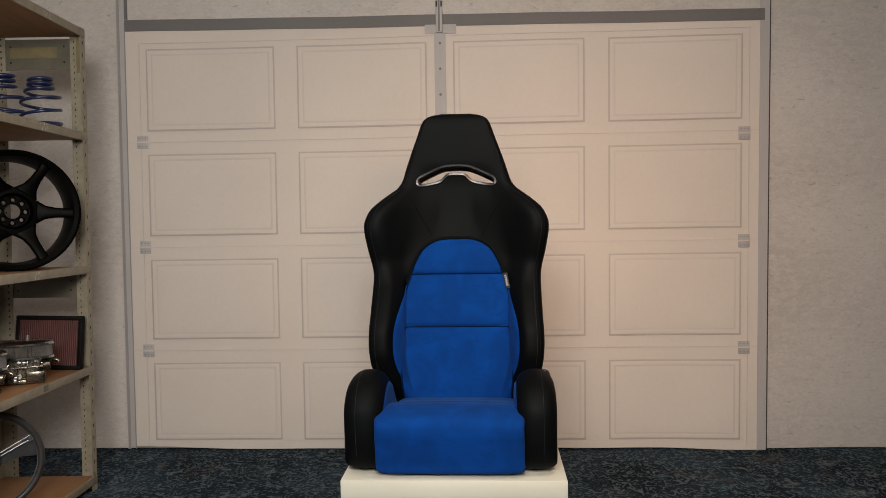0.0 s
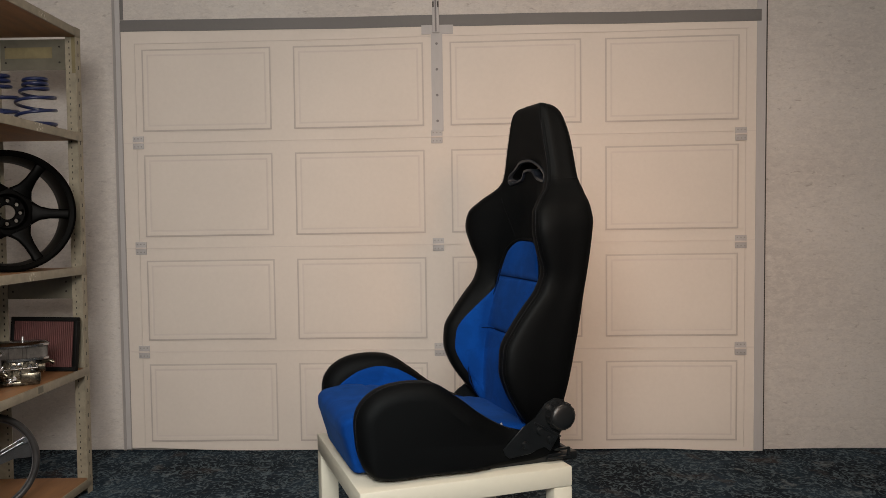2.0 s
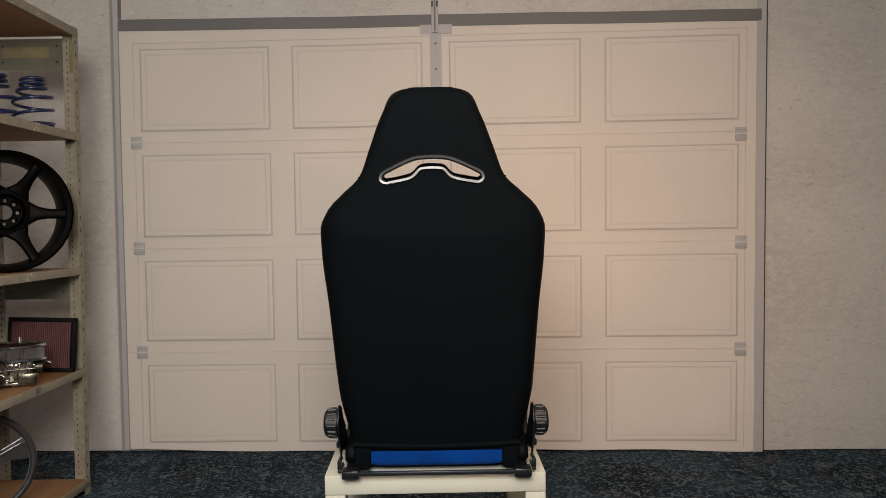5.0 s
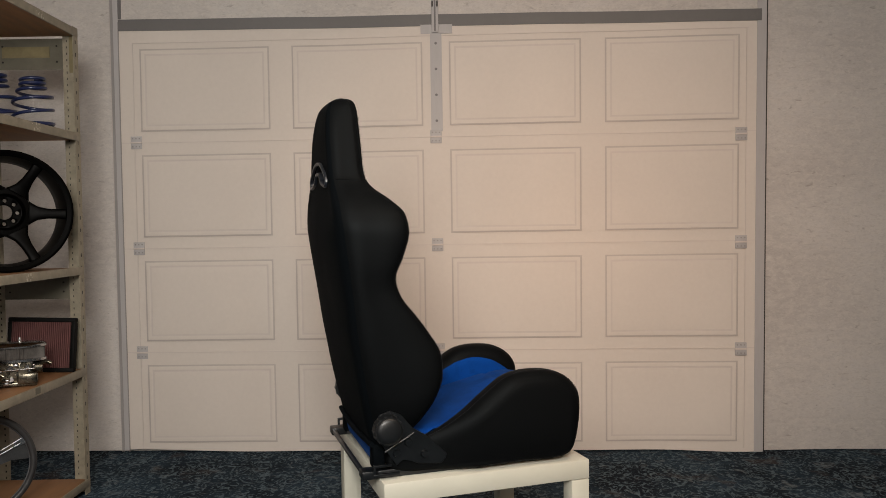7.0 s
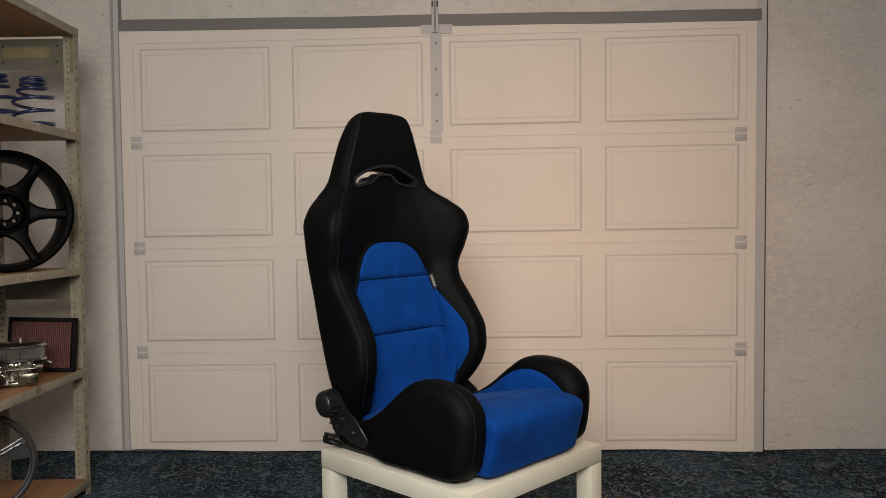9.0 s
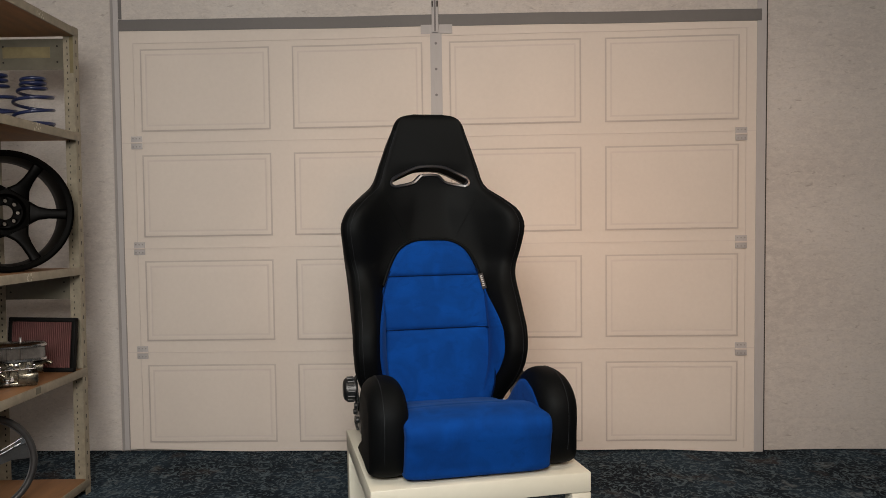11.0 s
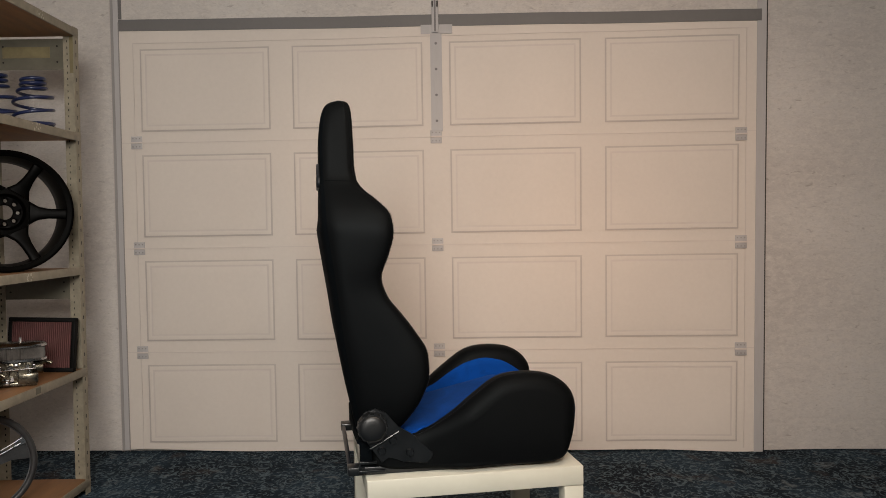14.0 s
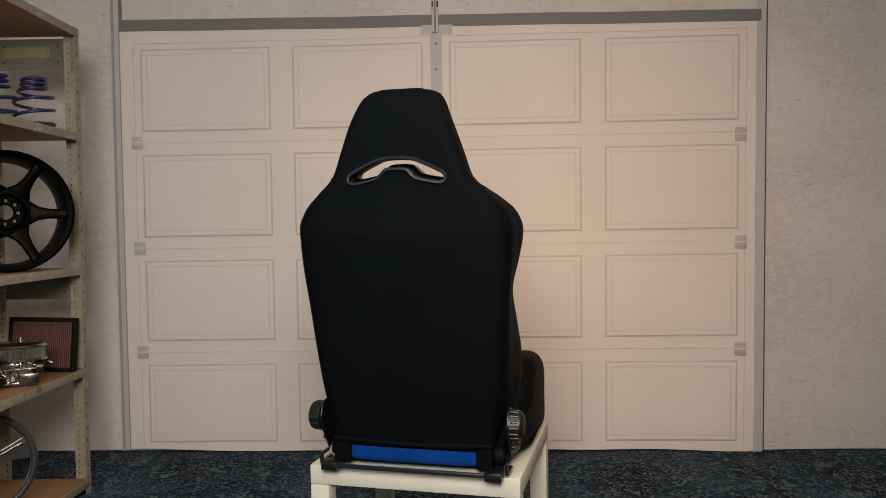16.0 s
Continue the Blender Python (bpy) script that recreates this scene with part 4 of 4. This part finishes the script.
def wheel(m, R, width, spokes, body, face, hub_nuts, label):
    th = tagged(holder("alloy_wheel", m), label, "wheel", "loose wheels")
    prof = [(R * 0.90, 0.0), (R * 0.965, 0.006), (R, 0.004), (R, -0.008), (R * 0.955, -0.016), (R * 0.93, -0.03), (R * 0.90, -0.075), (R * 0.92, -width + 0.02), (R, -width + 0.012),
            (R, -width), (R * 0.93, -width), (R * 0.875, -width + 0.02), (R * 0.855, -0.08), (R * 0.875, -0.03)]
    n = 72
    rings = [[Vector((r * math.cos(a), y * -1, r * math.sin(a))) for r, y in prof] for a in [k * 2 * math.pi / n for k in range(n)]]
    part("rim", loft(rings + rings[:1], True, False), body, th, angle=35)
    base = None
    for k in range(spokes):
        a = k * 2 * math.pi / spokes
        secs = []
        for t, w, y, d in ((0.345, 0.092, 0.045, 0.034), (0.40, 0.074, 0.042, 0.033), (0.48, 0.052, 0.037, 0.032), (0.62, 0.039, 0.027, 0.032), (0.80, 0.036, 0.016, 0.034), (0.895, 0.042, 0.013, 0.040)):
            r, w = R * t, w * R / 0.223
            secs.append([Vector((r, y, -w / 2)), Vector((r, y - 0.006, -w / 2 * 0.72)), Vector((r, y - 0.006, w / 2 * 0.72)), Vector((r, y, w / 2)), Vector((r, y + d, w / 2 * 0.8)), Vector((r, y + d, -w / 2 * 0.8))])
        if base is None:
            bm = loft(secs)
            bmesh.ops.bevel(bm, geom=[e for e in bm.edges], offset=0.002, segments=1, affect="EDGES")
            base = part("spoke", bm, face, th, angle=30)
            base.matrix_basis = pose(0, 0, 0, 0, math.degrees(-a), 0)
        else:
            twin(base, th, pose(0, 0, 0, 0, math.degrees(-a), 0))
    hub = [(0.027, 0.080), (0.027, 0.066), (0.030, 0.063), (0.058, 0.062), (0.063, 0.048), (0.068, 0.043), (0.086, 0.044), (0.090, 0.058), (0.090, 0.080)]
    hub = [(r * R / 0.223, y) for r, y in hub]
    rings = [[Vector((r * math.cos(a), y, r * math.sin(a))) for r, y in hub] for a in [k * 2 * math.pi / 40 for k in range(40)]]
    h = part("hub", loft(rings + rings[:1], True, False), face, th, angle=35)
    holes = bmesh.new()
    for k in range(hub_nuts):
        a = k * 2 * math.pi / hub_nuts
        x, z = 0.043 * R / 0.223 * math.cos(a), 0.043 * R / 0.223 * math.sin(a)
        cyl((x, 0.0, z), (x, 0.12, z), 0.0072 * R / 0.223, n=14, bm=holes)
    h_bm = open_mesh(h)
    bmesh.ops.remove_doubles(h_bm, verts=h_bm.verts, dist=1e-6)
    bmesh.ops.recalc_face_normals(h_bm, faces=h_bm.faces)
    h_bm.to_mesh(h.data)
    h_bm.free()
    drill = part("drill", holes, face, th)
    mod = h.modifiers.new("holes", "BOOLEAN")
    mod.object, mod.operation, mod.solver = drill, "DIFFERENCE", "EXACT"
    bpy.context.view_layer.update()
    h.data = bpy.data.meshes.new_from_object(h.evaluated_get(bpy.context.evaluated_depsgraph_get()))
    h.modifiers.clear()
    bpy.data.objects.remove(drill)
    return th


wheel(pose(-1.579, 0.72, 0.916 + 0.224, -2, 3, 36), 0.224, 0.19, 6, RIM_BLACK, RIM_BLACK, 8, "satin black six spoke alloy wheel standing on rack shelf")
# steering wheel on the lowest shelf
sw = tagged(holder("steering_wheel", pose(-1.640, 0.60, 0.055 + 0.184, -2, 24, 34)), "dark sports steering wheel with grey metal spokes on lowest rack shelf", "steering wheel")
SR = 0.171
part("rim", tube([(SR * math.cos(a), 0, SR * math.sin(a)) for a in [k * 2 * math.pi / 64 for k in range(64)]], 0.0125, 14, True), RIM_DARK, sw, "dark grey leather rim", angle=180)
part("rim_edge", tube([((SR - 0.0125) * math.cos(a), -0.004, (SR - 0.0125) * math.sin(a)) for a in [k * 2 * math.pi / 64 for k in range(64)]], 0.0022, 6, True), RIM_GREY, sw, "bright inner seam of the rim")
for k in range(3):
    m = pose(0, 0, 0, 0, -38 - 120 * k, 0)
    outline = [(0.030, -0.026), (0.100, -0.020), (0.142, -0.034), (0.162, -0.036), (0.164, 0.030), (0.140, 0.030), (0.100, 0.018), (0.030, 0.026)]
    bm = loft([[Vector((x, y + 0.10 * (0.164 - x), z)) for x, z in outline] for y in (0.004, 0.008)])
    bmesh.ops.bevel(bm, geom=bm.edges[:], offset=0.001, segments=1, affect="EDGES")
    sp = part("spoke", bm, SPOKE_GREY, sw, "grey metal spoke")
    sp.matrix_basis = m
    bm = loft([[Vector((x, y, z)) for x, z in ((0.118, 0.022), (0.152, 0.022), (0.160, 0.030), (0.158, 0.046), (0.146, 0.050), (0.122, 0.040))] for y in (-0.006, -0.002)])
    part("bracket", bm, CHROME, sp, "shiny chrome bracket plate")
    part("bracket_slot", box(0.128, 0.142, -0.0068, -0.0058, 0.030, 0.036, 0.0003), HOLE, sp)
    part("rod", cyl((0.035, -0.006, 0.020), (0.150, -0.008, 0.046), 0.0024, n=8), RIM_GREY, sp)
    part("rod", cyl((0.035, -0.008, 0.010), (0.140, -0.009, 0.030), 0.0020, n=8), RIM_GREY, sp)
hubring = [[Vector((r * math.cos(a), y, r * math.sin(a))) for r, y in ((0.028, 0.014), (0.036, 0.010), (0.044, 0.014), (0.044, 0.030), (0.028, 0.030))] for a in [k * 2 * math.pi / 32 for k in range(32)]]
part("hub_ring", loft(hubring + hubring[:1], True, False), SPOKE_GREY, sw, angle=35)

# panel air filter leaning on the rack end
AF = pose(-1.598, 0.965, 0.508, -6, 1.2, -3)
af = tagged(holder("air_filter", AF), "flat panel air filter with black frame and red-brown pleats", "air filter")
bm = box(-0.137, 0.137, -0.012, 0.014, 0.0, 0.018, 0.004)
box(-0.137, 0.137, -0.012, 0.014, 0.197, 0.215, 0.004, bm=bm)
box(-0.137, -0.120, -0.012, 0.014, 0.016, 0.199, 0.004, bm=bm)
box(0.120, 0.137, -0.012, 0.014, 0.016, 0.199, 0.004, bm=bm)
part("frame", bm, RUBBER, af, "black rubber frame")
pts = []
for k in range(31):
    x = -0.121 + 0.242 * k / 31
    pts += [(x, -0.009), (x + 0.0032, -0.009), (x + 0.0055, 0.013)]
pts.append((0.121, -0.009))
bm = bmesh.new()
lo, hi = [bm.verts.new((x, y, 0.015)) for x, y in pts], [bm.verts.new((x, y, 0.200)) for x, y in pts]
for i in range(len(pts) - 1):
    bm.faces.new((lo[i], lo[i + 1], hi[i + 1], hi[i]))
part("pleats", bm, PLEAT, af, "red-brown oiled gauze pleats", smooth=False)

# carburettor with an oval air cleaner
cb = tagged(holder("carburettor", pose(-1.560, 0.700, 0.5085, 0, 0, 24)), "cast metal carburettor with oval chrome air cleaner on shelf", "carburettor", "carburettors")


def oval(a, b, z, n=48):
    out = []
    for k in range(n):
        t = k * 2 * math.pi / n
        c, s = math.cos(t), math.sin(t)
        out.append(Vector((a * math.copysign(abs(c) ** 0.75, c), b * math.copysign(abs(s) ** 0.75, s), z)))
    return out


part("cleaner_lid", loft([oval(0.104, 0.062, 0.138), oval(0.108, 0.066, 0.140), oval(0.108, 0.066, 0.146), oval(0.100, 0.058, 0.153), oval(0.06, 0.03, 0.156)]), CHROME, cb, "polished chrome lid")
part("cleaner_base", loft([oval(0.098, 0.056, 0.088), oval(0.107, 0.065, 0.090), oval(0.107, 0.065, 0.098), oval(0.10, 0.058, 0.100)]), CHROME, cb)
gz = []
for k, p in enumerate(oval(0.101, 0.059, 0, 108)):
    f = 1.0 if k % 2 else 0.88
    gz.append((p.x * f, p.y * f))
part("filter_element", loft([[Vector((x, y, z)) for x, y in gz] for z in (0.099, 0.139)]), GAUZE, cb, "grey pleated gauze element", smooth=False)
part("lid_nut", cyl((0.02, 0, 0.155), (0.02, 0, 0.172), 0.006, 0.004, 12), CHROME, cb)
bm = box(-0.062, 0.062, -0.042, 0.042, 0.016, 0.088, 0.006)
for x in (-0.032, 0.032):
    cyl((x, -0.044, 0.050), (x, -0.058, 0.050), 0.020, 0.017, 20, bm=bm)
    cyl((x, -0.050, 0.075), (x, 0.05, 0.075), 0.012, n=14, bm=bm)
    cyl((x + 0.014, -0.046, 0.030), (x + 0.014, -0.056, 0.030), 0.008, n=10, bm=bm)
part("throttle_body", bm, ALLOY, cb, "cast alloy throttle body")
part("mount_flange", box(-0.075, 0.075, -0.050, 0.050, 0.0, 0.016, 0.004), ALLOY, cb)
part("side_cover", cyl((0.062, -0.005, 0.060), (0.092, -0.005, 0.060), 0.026, 0.022, 24), ALLOY, cb)
part("fuel_pipe", tube(catmull([(0.085, -0.010, 0.075), (0.108, -0.020, 0.080), (0.122, -0.022, 0.072)], 5), 0.007, 10), ALLOY, cb)
part("float_bowl", box(0.012, 0.078, -0.066, -0.036, 0.010, 0.048, 0.006), ALLOY, cb)
part("fuel_pipe", cyl((-0.06, -0.03, 0.028), (-0.105, -0.05, 0.020), 0.013, 0.010, 16), ALLOY, cb)
part("throttle_lever", box(-0.080, -0.074, -0.04, 0.03, 0.03, 0.065, 0.002), CHROME, cb)
part("choke_body", box(-0.050, 0.050, -0.030, 0.030, 0.080, 0.092, 0.004), ALLOY, cb)
for x, y, z, r, h in ((-0.050, -0.047, 0.072, 0.007, 0.016), (-0.010, -0.047, 0.068, 0.009, 0.014), (0.045, -0.047, 0.070, 0.007, 0.014), (-0.058, -0.047, 0.040, 0.010, 0.012),
                      (-0.008, -0.047, 0.028, 0.010, 0.012)):
    part("jet_cover", cyl((x, y + 0.006, z), (x, y - h * 0.5, z), r, r * 0.85, 12), CHROME, cb)
part("link_rod", cyl((-0.085, -0.058, 0.060), (0.070, -0.060, 0.064), 0.0028, n=8), CHROME, cb)
part("link_rod", cyl((-0.078, -0.05, 0.020), (-0.078, -0.052, 0.085), 0.003, n=8), CHROME, cb)
for x in (-0.066, 0.066):
    part("flange_nut", cyl((x, -0.040, 0.014), (x, -0.040, 0.026), 0.008, n=6), CHROME, cb)
part("shelf_label", box(XF + 0.0031, XF + 0.0036, 0.62, 0.655, 0.486, 0.509), RACK_GREY, rack, "small grey sticker on the shelf edge")
chip = random.Random(3)
for y0, z0 in ((0.60, 0.905), (0.68, 1.441), (0.30, 1.857), (0.74, 1.857)):
    bm = bmesh.new()
    for k in range(9):
        y, z = y0 + chip.uniform(-0.03, 0.03), z0 + chip.uniform(-0.012, 0.012)
        w, h = chip.uniform(0.001, 0.004), chip.uniform(0.0008, 0.005)
        box(XF + 0.0031, XF + 0.0034, y - w, y + w, z - h, z + h, bm=bm)
    part("paint_chip", bm, CHIP, rack, "pale chipped spots on the shelf edge", smooth=False)
rng = random.Random(7)
for k in range(34):
    x, z = rng.uniform(-0.085, 0.085), rng.uniform(0.012, 0.086)
    r, d = rng.uniform(0.003, 0.010), rng.uniform(0.004, 0.022)
    y = -0.043 if abs(x) < 0.062 else rng.uniform(-0.03, 0.01)
    if k % 3:
        bm = cyl((x, y, z), (x, y - d, z), r, r * rng.uniform(0.6, 1.0), 10)
    else:
        bm = box(x - r, x + r, y - d, y, z - r * 0.6, z + r * 0.6, 0.0012)
    part("fitting", bm, (CHROME, ALLOY, GAP)[k % 3], cb)

copy_thing(cb, pose(-1.590, 0.440, 0.5085, 0, 0, 20))


def motions():
    for thing, x, y, z, turn in ((seat, 0.020, 0.0, 0.45, -3.5), (table, 0.024, -0.041, 0.0, -3.0)):
        walk(thing, [(t, LEAN @ pose(0, 0, 0, 0, 0, a) @ pose(x, y, z, 0, 0, turn)) for t, a in TURN])


motions()
